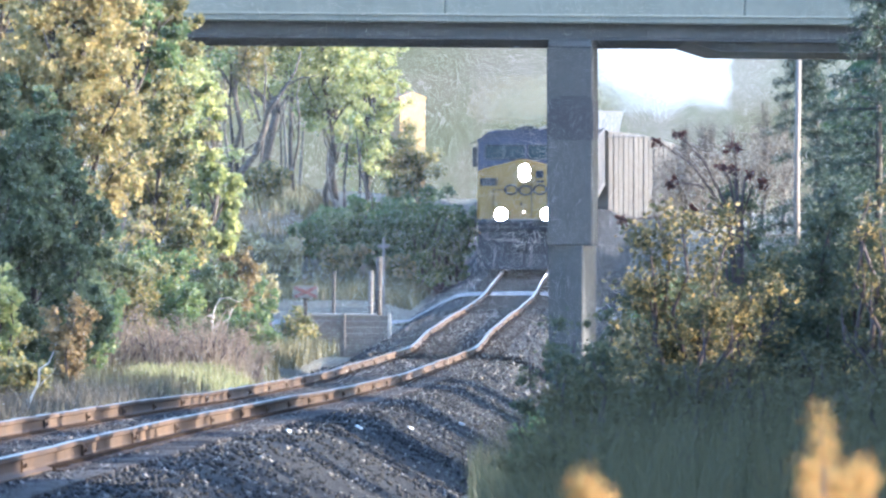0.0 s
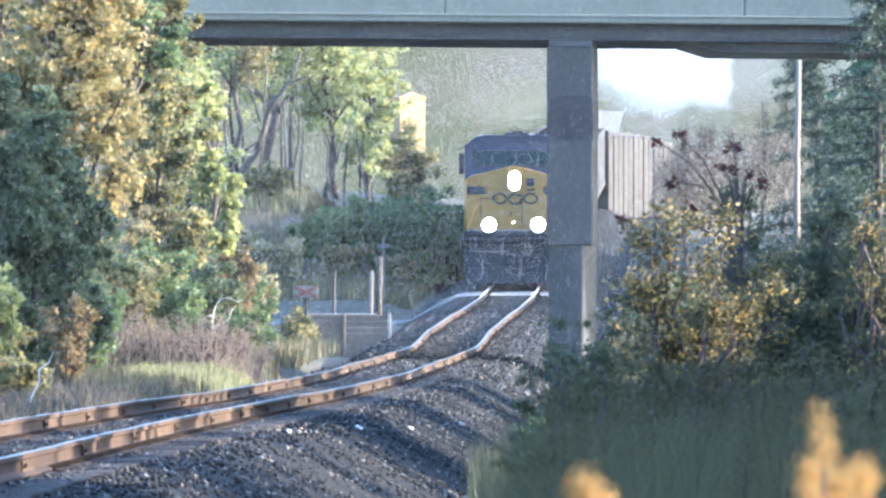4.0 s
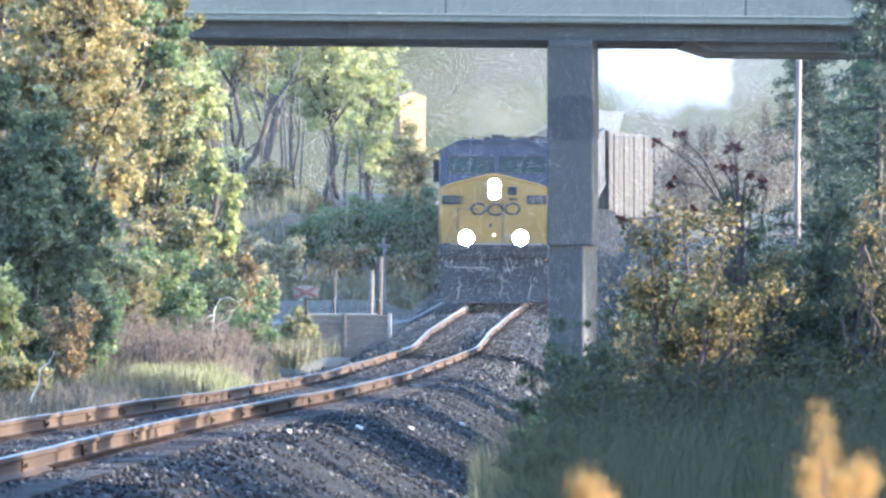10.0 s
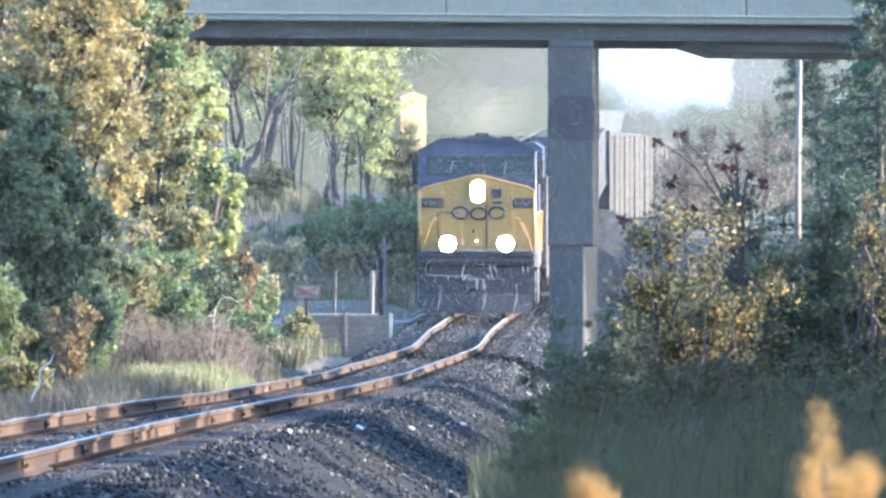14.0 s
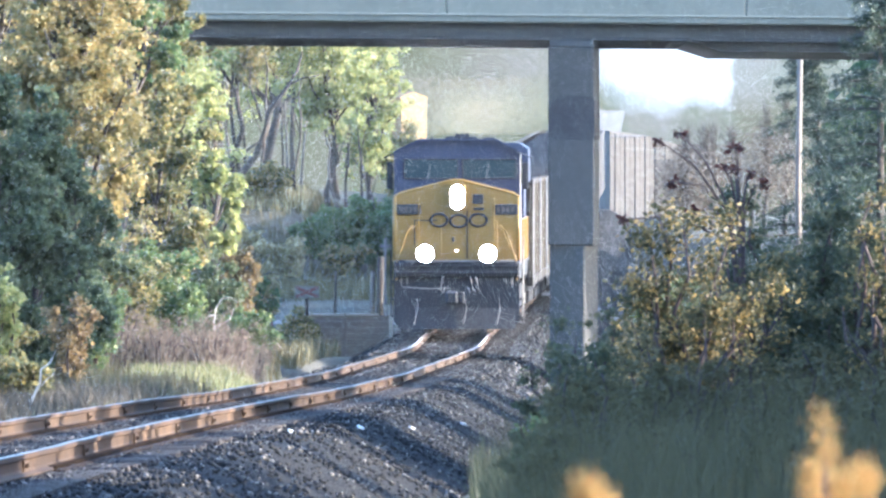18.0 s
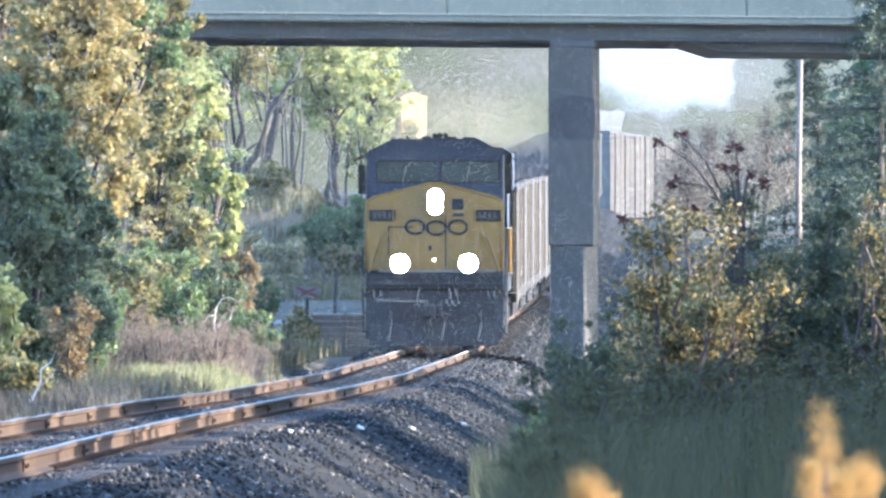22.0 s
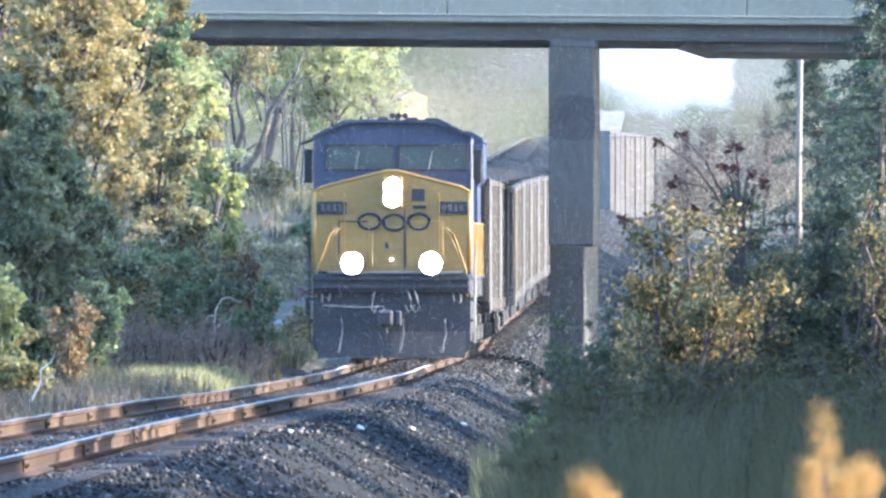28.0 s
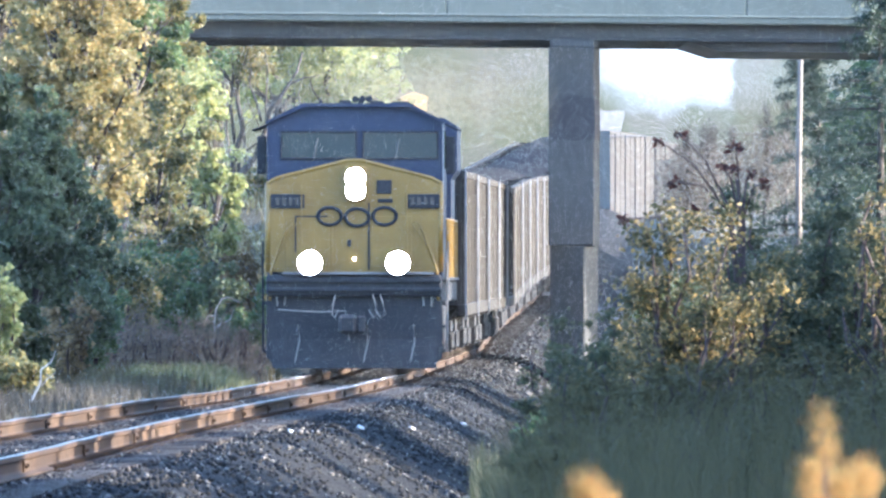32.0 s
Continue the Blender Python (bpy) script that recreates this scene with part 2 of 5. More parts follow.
PALE_BARK = mottled("bleached_dead_wood", [(0.25, (0.30, 0.27, 0.23)), (0.75, (0.55, 0.51, 0.46))], 12, 2, 0.85, stretch=(2, 2, 0.4))
TWIG = mottled("dark_stem", [(0.3, (0.028, 0.02, 0.02)), (0.7, (0.07, 0.05, 0.045))], 20, 3, 0.8)
POLE_WOOD = mottled("weathered_pole", [(0.3, (0.06, 0.052, 0.044)), (0.7, (0.125, 0.11, 0.095))], 12, 1, 0.8, stretch=(3, 3, 0.2))


def stone_material():
    m, n, l, b = material("ballast_stone", 0.75, 0, 0.12)
    geo = n.new("ShaderNodeNewGeometry")
    # the pale end of the ramp imitates sunlit flecks among the stones
    r = ramp(n, [(0.0, (0.016, 0.016, 0.0165)), (0.5, (0.027, 0.0265, 0.026)), (0.88, (0.052, 0.05, 0.046)), (1.0, (0.22, 0.205, 0.185))])
    l.new(geo.outputs["Random Per Island"], r.inputs[0]), l.new(r.outputs[0], b.inputs["Base Color"])
    return m


STONE = stone_material()
YELLOWING = foliage("yellowing_leaves", [(0.15, (0.085, 0.095, 0.05)), (0.4, (0.18, 0.17, 0.075)), (0.62, (0.31, 0.255, 0.105)), (0.9, (0.36, 0.255, 0.105))])
GREEN = foliage("dull_green_leaves", [(0.2, (0.05, 0.085, 0.045)), (0.5, (0.10, 0.15, 0.065)), (0.85, (0.20, 0.22, 0.085))])
LIME = foliage("bright_green_leaves", [(0.2, (0.16, 0.20, 0.08)), (0.5, (0.30, 0.33, 0.13)), (0.85, (0.52, 0.48, 0.20))])
# dark green; left of the line its darkness also stands in for shade
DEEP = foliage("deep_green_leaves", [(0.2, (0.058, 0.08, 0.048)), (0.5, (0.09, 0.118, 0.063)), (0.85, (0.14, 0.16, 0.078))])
RUSSET = foliage("russet_leaves", [(0.2, (0.085, 0.066, 0.036)), (0.5, (0.165, 0.125, 0.062)), (0.85, (0.26, 0.20, 0.095))])
BRUSH = foliage("dry_pinkish_brush", [(0.2, (0.12, 0.092, 0.068)), (0.5, (0.20, 0.155, 0.118)), (0.85, (0.29, 0.23, 0.175))], 0.8, 0.25)
STRAW = foliage("dry_straw", [(0.2, (0.16, 0.14, 0.07)), (0.5, (0.27, 0.24, 0.12)), (0.85, (0.42, 0.37, 0.2))], 0.8, 0.3)
GRASS = foliage("long_grass", [(0.2, (0.08, 0.075, 0.036)), (0.5, (0.104, 0.095, 0.046)), (0.85, (0.14, 0.118, 0.058))], 0.7, 0.35)
FRESH_GRASS = foliage("fresh_grass", [(0.2, (0.13, 0.14, 0.06)), (0.5, (0.23, 0.23, 0.10)), (0.85, (0.38, 0.36, 0.18))], 0.7, 0.4)
GOLDENROD = foliage("golden_seed_heads", [(0.2, (0.26, 0.11, 0.035)), (0.5, (0.35, 0.20, 0.06)), (0.85, (0.28, 0.26, 0.09))], 0.7, 0.5)
SUMAC = foliage("dark_red_leaves", [(0.2, (0.03, 0.014, 0.014)), (0.5, (0.055, 0.022, 0.02)), (0.85, (0.10, 0.045, 0.03))])

OLIVE = foliage("olive_leaves", [(0.2, (0.06, 0.075, 0.035)), (0.45, (0.13, 0.13, 0.06)), (0.7, (0.28, 0.24, 0.09)), (0.95, (0.40, 0.30, 0.11))])
# olive leaves coloured dark to stand in for shade
SHADE_LEAF = foliage("shade_dark_olive_leaves", [(0.2, (0.045, 0.056, 0.034)), (0.5, (0.066, 0.077, 0.044)), (0.85, (0.10, 0.105, 0.056))])
NEEDLES = foliage("dark_conifer_needles", [(0.2, (0.032, 0.052, 0.042)), (0.5, (0.048, 0.072, 0.054)), (0.85, (0.075, 0.095, 0.062))], shine=0.35)
# olive and yellow leaves; the brightest tones imitate sun glints
THICKET = foliage("thicket_leaves_with_glints", [(0.2, (0.045, 0.052, 0.026)), (0.52, (0.07, 0.07, 0.033)), (0.62, (0.12, 0.10, 0.04)), (0.74, (0.30, 0.215, 0.078)), (0.95, (0.46, 0.33, 0.12))], drift=1.5)
DEADWEED = foliage("dead_brown_weeds", [(0.2, (0.04, 0.034, 0.026)), (0.5, (0.075, 0.064, 0.047)), (0.85, (0.125, 0.105, 0.075))], 0.8, 0.25)
TWIGGY = foliage("grey_brown_twigs", [(0.2, (0.07, 0.062, 0.05)), (0.5, (0.12, 0.105, 0.085)), (0.85, (0.18, 0.155, 0.12))], 0.8, 0.25)
# paler pole wood that imitates sun on the shaft
SUNLIT_POLE = mottled("sunlit_toned_pole", [(0.3, (0.11, 0.095, 0.078)), (0.7, (0.22, 0.19, 0.16))], 12, 1, 0.8, stretch=(3, 3, 0.2))
BRONZE = foliage("bronze_leaves", [(0.2, (0.08, 0.065, 0.036)), (0.5, (0.19, 0.14, 0.07)), (0.85, (0.36, 0.26, 0.12))])
# ---- ground, far distance ----
def grid(name, xs, ys, zf, mat, label, category, kind="structure"):
    vs = np.array([(x, y, zf(x, y)) for y in ys for x in xs])
    nx = len(xs)
    i = (np.arange(len(ys) - 1)[:, None] * nx + np.arange(nx - 1)[None, :]).ravel()
    f = np.stack([i, i + 1, i + 1 + nx, i + nx], 1)
    me = fast_mesh(name, vs, f, mat)
    me.polygons.foreach_set("use_smooth", [True] * len(f))
    return tagged(new(name, me), label, category, "", kind)


xs = [-3500, -800, -200, -80, -50, -38, -30] + [-25 + 0.6 * i for i in range(84)] + [30, 38, 50, 80, 200, 800, 3500]
ys = [-3500, -500, -100, -40, -10] + [4 * i for i in range(25)] + [100 + 2.5 * i for i in range(220)] + [655, 670, 690, 720, 760, 800, 900, 1000, 1300, 2000, 4500]
grid("ground", xs, ys, ground_z, EARTH, "verge of soil, leaf litter and low weeds beside the railway", "ground")

# ballast bed with uneven shoulders
bed_o = [-3.4, -3.0, -2.6, -2.2, -1.9, -1.6, -1.3, -0.8, -0.4, 0, 0.4, 0.8, 1.3, 1.6, 1.9, 2.2, 2.6, 3.0, 3.4]
bed_d = [-60 + 4 * i for i in range(40)] + [100 + 0.6 * i for i in range(500)] + [400 + 2 * i for i in range(250)] + [900 + 50 * i for i in range(9)]
bv = []
for d in bed_d:
    for o in bed_o:
        x = track_x(d) + o
        e = sstep(1.0, 2.2, abs(o))
        bv.append((x, d, bed_z(x, d) + e * (0.10 * noise.noise(Vector((o * 0.35, d * 0.22, 3))) + 0.035 * noise.noise(Vector((o * 1.5, d * 0.9, 7))))))
nb = len(bed_o)
i = (np.arange(len(bed_d) - 1)[:, None] * nb + np.arange(nb - 1)[None, :]).ravel()
bed = tagged(new("ballast_bed", fast_mesh("ballast_bed", np.array(bv), np.stack([i, i + 1, i + 1 + nb, i + nb], 1), BALLAST)),
             "grey crushed stone ballast heaped under the rails", "ballast", "", "structure")


def stones(name, count, d0, d1, o0, o1, size, seed):
    """Loose broken stones lying on the bed: squashed octahedra with uneven corners."""
    rng = np.random.default_rng(seed)
    d = d0 + (d1 - d0) * rng.uniform(0, 1, count) ** 1.35
    o = rng.uniform(o0, o1, count)
    c = np.empty((count, 3))
    for k in range(count):
        x = track_x(d[k]) + o[k]
        e = sstep(1.0, 2.2, abs(o[k]))
        c[k] = (x, d[k], bed_z(x, d[k]) + e * 0.10 * noise.noise(Vector((o[k] * 0.35, d[k] * 0.22, 3))) + 0.012)
    base = np.array([(1, 0, 0), (-1, 0, 0), (0, 1, 0), (0, -1, 0), (0, 0, 0.8), (0, 0, -0.8)], float)
    v = c[:, None, :] + (base[None] + rng.uniform(-0.35, 0.35, (count, 6, 3))) * (size * rng.uniform(0.45, 1.25, count))[:, None, None]
    tri = np.array([(0, 2, 4), (2, 1, 4), (1, 3, 4), (3, 0, 4), (2, 0, 5), (1, 2, 5), (3, 1, 5), (0, 3, 5)])
    f = (np.arange(count)[:, None, None] * 6 + tri[None]).reshape(-1, 3)
    return fast_mesh(name, v.reshape(-1, 3), f, STONE)


tagged(new("ballast_stones", stones("ballast_stones", 32000, 116, 330, -2.6, 3.5, 0.026, 5)),
       "loose broken grey stones lying on the ballast shoulder", "stones", "", "stuff")

tagged(new("ballast_stones", stones("ballast_stones", 4000, -15, 116, -2.6, 3.2, 0.05, 7)),
       "loose grey stones on the ballast close by", "stones", "", "stuff")
tagged(new("ballast_stones", stones("ballast_stones", 9000, 330, 500, -2.8, 3.5, 0.042, 6)),
       "loose grey stones on the ballast beyond the bridge", "stones", "", "stuff")

# ---- track ----
track = thing("railway_track", Matrix(), "single railway track of rusty rails on timber ties", "track", "", "structure")
PROFILE = [(-0.070, -0.172), (0.070, -0.172), (0.070, -0.160), (0.018, -0.142), (0.010, -0.125), (0.010, -0.052), (0.036, -0.040), (0.037, -0.010),
           (0.030, 0.0), (-0.030, 0.0), (-0.037, -0.010), (-0.036, -0.040), (-0.010, -0.052), (-0.010, -0.125), (-0.018, -0.142), (-0.070, -0.160)]


def wobble(d, s):
    return 0.012 * noise.noise(Vector((d * 0.07, s * 3.1, 0.0))) + 0.006 * noise.noise(Vector((d * 0.3, s * 5.0, 4.0)))


for s in (-1, 1):
    g = G()
    ds = [-60 + 5.0 * k for k in range(33)] + [105 + 1.0 * k for k in range(300)] + [405 + 3.0 * k for k in range(100)] + [705 + 10 * k for k in range(40)]
    n = len(PROFILE)
    for d in ds:
        cx, cz = track_x(d) + s * 0.755 + wobble(d, s), track_z(d) + wobble(d, s + 7)
        g.v.extend((cx + px, d, cz + pz) for px, pz in PROFILE)
    for k in range(len(ds) - 1):
        for j in range(n):
            g.f.append((k * n + j, k * n + (j + 1) % n, (k + 1) * n + (j + 1) % n, (k + 1) * n + j))
            g.m.append(1 if j == 8 else 0)
    part("rail", g, [RUST, STEEL], track, "rusty steel rail with a polished head")
    for k in range(40):          # bolted joints
        d = 118 + 11.9 * k + (5.9 if s > 0 else 0)
        z = track_z(d)
        x = track_x(d) + s * 0.755
        g = G()
        for q in (-1, 1):
            g.box(x + q * 0.010, x + q * 0.026, d - 0.45, d + 0.45, z - 0.14, z - 0.05, 0.01)
            for b in (-0.36, -0.22, -0.08, 0.08, 0.22, 0.36):
                g.disc((x + q * 0.032, d + b, z - 0.095), 0.018, (1, 0, 0), 0.02, 6)
        part("joint_bar", g, RUST, track)

tie_me = G().box(-1.30, 1.30, -0.115, 0.115, -0.36, -0.183, 0.012).mesh("tie", TIE)
plates = G()
for side in (-1, 1):
    plates.box(side * 0.755 - 0.17, side * 0.755 + 0.17, -0.09, 0.09, -0.19, -0.171, 0.005)
    for sx in (-0.085, 0.085):
        plates.box(side * 0.755 + sx - 0.014, side * 0.755 + sx + 0.014, -0.05, -0.02, -0.18, -0.135, 0.004)
    plates.box(side * 0.755 - 0.075, side * 0.755 + 0.085, 0.135, 0.165, -0.182, -0.14, 0.006)      # rail anchor
plate_me = plates.mesh("tie_plate", RUST)
far_ties = G()
rng = random.Random(11)
k, d = 0, 140.0
while d < 640:
    m = track_pose(d) @ pose(rng.uniform(-0.04, 0.04), 0, rng.uniform(-0.012, 0.006), 0, 0, rng.uniform(-1.2, 1.2))
    if k < 290:
        ob = part("tie", tie_me, None, track)
        ob.matrix_basis = m
        part("tie_plate", plate_me, None, track).matrix_basis = track_pose(d)
    else:
        x, z = m.translation.x, m.translation.z
        far_ties.box(x - 1.3, x + 1.3, d - 0.115, d + 0.115, z - 0.36, z - 0.183)
        for side in (-1, 1):
            far_ties.box(x + side * 0.755 - 0.08, x + side * 0.755 + 0.09, d + 0.13, d + 0.165, z - 0.182, z - 0.13)
    k, d = k + 1, d + 0.53
d = -60.0
while d < 139.6:
    x, z = track_x(d), track_z(d)
    far_ties.box(x - 1.3, x + 1.3, d - 0.115, d + 0.115, z - 0.36, z - 0.183)
    d += 0.53
tagged(part("far_ties", far_ties, TIE, track), "timber ties seen far along the track", "", "", "stuff")

# ---- road bridge over the track ----
BY, BW = 380.0, 20.0
bridge = thing("road_bridge", pose(0, BY, 0, 0, 0.45, 0), "concrete road bridge on dark steel girders with a plain parapet", "bridge", "", "structure")
for k in range(8):
    y = 0.25 + k * 2.72
    part("girder", G().box(-26, 26, y, y + 0.4, 6.72, 7.05, 0.02).box(-26, 26, y - 0.02, y + 0.42, 6.68, 6.725, 0.01), GIRDER, bridge, "" if k else "dark painted steel edge girder")
for k in range(40):
    x = -25.5 + 1.3 * k
    part("stiffener", G().box(x - 0.02, x + 0.02, 0.235, 0.26, 6.725, 7.04, 0.004), GIRDER, bridge)
part("deck_slab", G().box(-26, 26, -0.35, BW, 7.045, 7.20, 0.03), CONCRETE, bridge, "pale concrete deck edge")
for y0, y1 in ((-0.30, -0.02), (BW - 0.3, BW)):
    for k in range(8):
        x = -26 + 6.5 * k
        part("parapet_panel", G().box(x + 0.003, x + 6.497, y0, y1, 7.20, 8.2, 0.03), CONCRETE, bridge, "plain grey concrete parapet")
part("drip_ledge", G().box(-26, 26, -0.38, -0.27, 7.18, 7.235, 0.015), CONCRETE, bridge)
part("haunch", G().prism([(5.25, 6.682), (5.95, 6.47), (26, 6.47), (26, 6.682)], 0.8, BW - 0.5), GIRDER, bridge, "deeper girder end over the abutment")


def column(y, px):
    """A bridge column with its bearing, dark patch and crash wall."""
    th = thing("bridge_column", pose(px, y, 0, 0, 0, -8), "square concrete bridge column with a dark patch and a low crash wall", "column", "columns under the bridge", "structure")
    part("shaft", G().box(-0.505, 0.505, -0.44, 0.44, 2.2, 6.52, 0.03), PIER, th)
    arch = [(-0.495, 4.49), (0.495, 4.49), (0.495, 5.36), (0.42, 5.43), (0.24, 5.46), (-0.18, 5.46), (-0.40, 5.38), (-0.495, 5.26)]
    part("stain", G().prism(arch, -0.446, -0.43), CONCRETE_DARK, th, "dark patch with a rounded top")
    part("stain", G().box(0.495, 0.511, -0.43, 0.43, 4.49, 5.34, 0.004), CONCRETE_DARK, th)
    part("bearing", G().box(-0.48, 0.48, -0.42, 0.42, 6.52, 6.67, 0.02), GIRDER, th)
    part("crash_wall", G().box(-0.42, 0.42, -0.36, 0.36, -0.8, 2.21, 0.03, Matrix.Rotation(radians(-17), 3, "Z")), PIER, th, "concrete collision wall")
    return th


column(BY + 0.6, 2.83)
column(BY + 9.6, 2.9)
column(BY + 18.6, 2.965)
abut = thing("bridge_abutment", pose(17.5, BY, 0), "concrete abutment and earth slope at the end of the bridge", "abutment", "", "structure")
part("back_wall", G().box(0, 0.8, 0, BW, -1.0, 6.4, 0.03), CONCRETE, abut)
abut2 = thing("bridge_abutment", pose(-18.5, BY, 0), "concrete abutment behind the trees", "abutment", "", "structure")
part("back_wall", G().box(0, 0.8, 0, BW, -1.0, 6.6, 0.03), CONCRETE, abut2)

# crossing road, a thin sheet over the ground
grid("crossing_road", [-40, -20, -12, -8] + [-6 + 0.5 * k for k in range(33)] + [14, 20, 40], [531 + 1.0 * k for k in range(9)],
     lambda x, y: max(ground_z(x, y) + 0.03, (bed_z(x, y) + 0.05) if abs(x - track_x(y)) < 3.2 else -9), ASPHALT, "grey asphalt road over the railway crossing", "road")


# ---- distance ----
# haze over the woods and the white sky are painted into the emission
def backdrop_material():
    m, n, l, b = material("glowing_hazy_distance", 1.0)
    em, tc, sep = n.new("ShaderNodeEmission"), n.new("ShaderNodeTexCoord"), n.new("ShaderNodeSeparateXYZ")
    l.new(tc.outputs["Object"], sep.inputs[0])
    nz, fine = noise_tex(n, l, 0.14, 4), noise_tex(n, l, 0.8, 3)

    def spread(src, amount, lo, hi):
        ad, mr = n.new("ShaderNodeMath"), n.new("ShaderNodeMapRange")
        ad.operation = "MULTIPLY_ADD"
        ad.inputs[1].default_value = amount
        l.new(nz.outputs[0], ad.inputs[0]), l.new(src, ad.inputs[2]), l.new(ad.outputs[0], mr.inputs["Value"])
        mr.inputs["From Min"].default_value, mr.inputs["From Max"].default_value = lo, hi
        return mr.outputs[0]

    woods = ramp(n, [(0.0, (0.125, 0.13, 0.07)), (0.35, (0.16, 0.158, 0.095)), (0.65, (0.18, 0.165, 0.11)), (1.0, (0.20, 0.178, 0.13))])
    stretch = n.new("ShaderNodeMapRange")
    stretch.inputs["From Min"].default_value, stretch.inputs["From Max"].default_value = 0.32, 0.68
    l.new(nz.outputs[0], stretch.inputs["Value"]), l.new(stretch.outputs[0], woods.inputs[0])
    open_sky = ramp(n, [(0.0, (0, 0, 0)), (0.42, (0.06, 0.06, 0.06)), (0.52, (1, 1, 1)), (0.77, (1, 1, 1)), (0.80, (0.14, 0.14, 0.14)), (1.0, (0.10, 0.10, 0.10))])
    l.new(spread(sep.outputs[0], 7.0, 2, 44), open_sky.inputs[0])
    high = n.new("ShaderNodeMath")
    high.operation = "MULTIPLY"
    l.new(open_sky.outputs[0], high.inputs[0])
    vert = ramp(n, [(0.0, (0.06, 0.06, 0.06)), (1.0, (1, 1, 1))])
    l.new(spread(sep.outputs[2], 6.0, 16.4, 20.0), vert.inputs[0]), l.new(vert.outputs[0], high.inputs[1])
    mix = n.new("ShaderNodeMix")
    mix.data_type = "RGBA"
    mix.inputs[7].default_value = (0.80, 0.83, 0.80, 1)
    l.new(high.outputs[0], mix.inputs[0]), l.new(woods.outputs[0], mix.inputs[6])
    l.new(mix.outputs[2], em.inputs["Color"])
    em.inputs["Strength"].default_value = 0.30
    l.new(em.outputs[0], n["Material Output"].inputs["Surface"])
    return m


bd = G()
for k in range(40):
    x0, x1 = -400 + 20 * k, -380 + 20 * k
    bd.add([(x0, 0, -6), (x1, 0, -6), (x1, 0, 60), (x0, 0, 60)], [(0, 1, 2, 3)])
far = solid("backdrop", bd, backdrop_material(), "glowing backdrop painted as pale hazy woods and bright sky", "distance", "", "structure")
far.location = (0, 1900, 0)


# ---- plants ----
def limb_path(a, b, rng, sag=0.0, n=5, wild=0.12):
    a, b = Vector(a), Vector(b)
    ln = (b - a).length
    pts = []
    for k in range(n + 1):
        u = k / n
        p = a.lerp(b, u)
        p.z += math.sin(u * math.pi) * ln * (0.08 - sag)
        if 0 < k < n:
            p += Vector([rng.uniform(-1, 1) for _ in range(3)]) * ln * wild * 0.5
        pts.append(p)
    return pts


def clump_points(centres, radii, count, rng):
    w = radii ** 2
    pick = rng.choice(len(centres), count, p=w / w.sum())
    dirs = rng.normal(size=(count, 3))
    dirs /= np.linalg.norm(dirs, axis=1)[:, None]
    r = np.abs(rng.normal(0.55, 0.33, count))
    return centres[pick] + dirs * (radii[pick] * r)[:, None] * (1.0, 1.0, 0.75)


def tree(name, x, d, height, crown, leaf, leaves, size, label, seed, low=0.35, lean=0.0, trunk=0.14, clumps=16, bark=None, category="tree", group="", multi=1, sink=0.1):
    """A tapered trunk that forks into limbs, each ending in clumps of leaves, with gaps between."""
    py, rng = random.Random(seed), np.random.default_rng(seed)
    z = ground_z(x, d)
    th = thing(name, pose(x, d, z), label, category, group)
    bark = bark or BARK
    top = Vector((lean * height, 0, height * 0.86))
    tp = limb_path((0, 0, -sink), top, py, 0.08, 7, 0.06)
    for q in range(multi):
        path = tp if q == 0 else limb_path((0.25 * q, 0.12 * q, -sink), top * py.uniform(0.7, 0.95) + Vector((py.uniform(-0.9, 0.9), 0.2, 0)), py, 0.08, 7, 0.05)
        part("trunk", G().tube(path, [trunk * (1 - 0.11 * i) * (1 - 0.25 * q) for i in range(8)], 9), bark, th, "", True)
    cs, rs = [], []
    for k in range(clumps):
        u = low + (1 - low) * (k + py.random()) / clumps
        prof = math.sin(min(1.0, (u - low) / (1 - low) * 0.9 + 0.16) * math.pi) ** 0.6
        a = py.uniform(0, 2 * math.pi)
        rr = crown * prof * py.uniform(0.45, 1.0)
        c = Vector((lean * height * u + math.cos(a) * rr, math.sin(a) * rr, height * u))
        base = tp[min(7, max(1, int(u * 0.75 * 8)))]
        part("limb", G().tube(limb_path(base, c, py, 0.0, 4), [trunk * 0.42 * (1 - 0.2 * i) for i in range(5)], 5), bark, th, "", True)
        for _ in range(7):
            cs.append(base.lerp(c, py.uniform(0.5, 1.12)) + Vector([py.gauss(0, 1) for _ in range(3)]) * crown * 0.15)
            rs.append(crown * py.uniform(0.10, 0.27))
    pts = clump_points(np.array(cs), np.array(rs), leaves, rng)
    pts = pts[pts[:, 2] > 0.05]
    part("crown", leaf_mesh("crown", pts, size, rng, leaf), leaf, th)
    return th


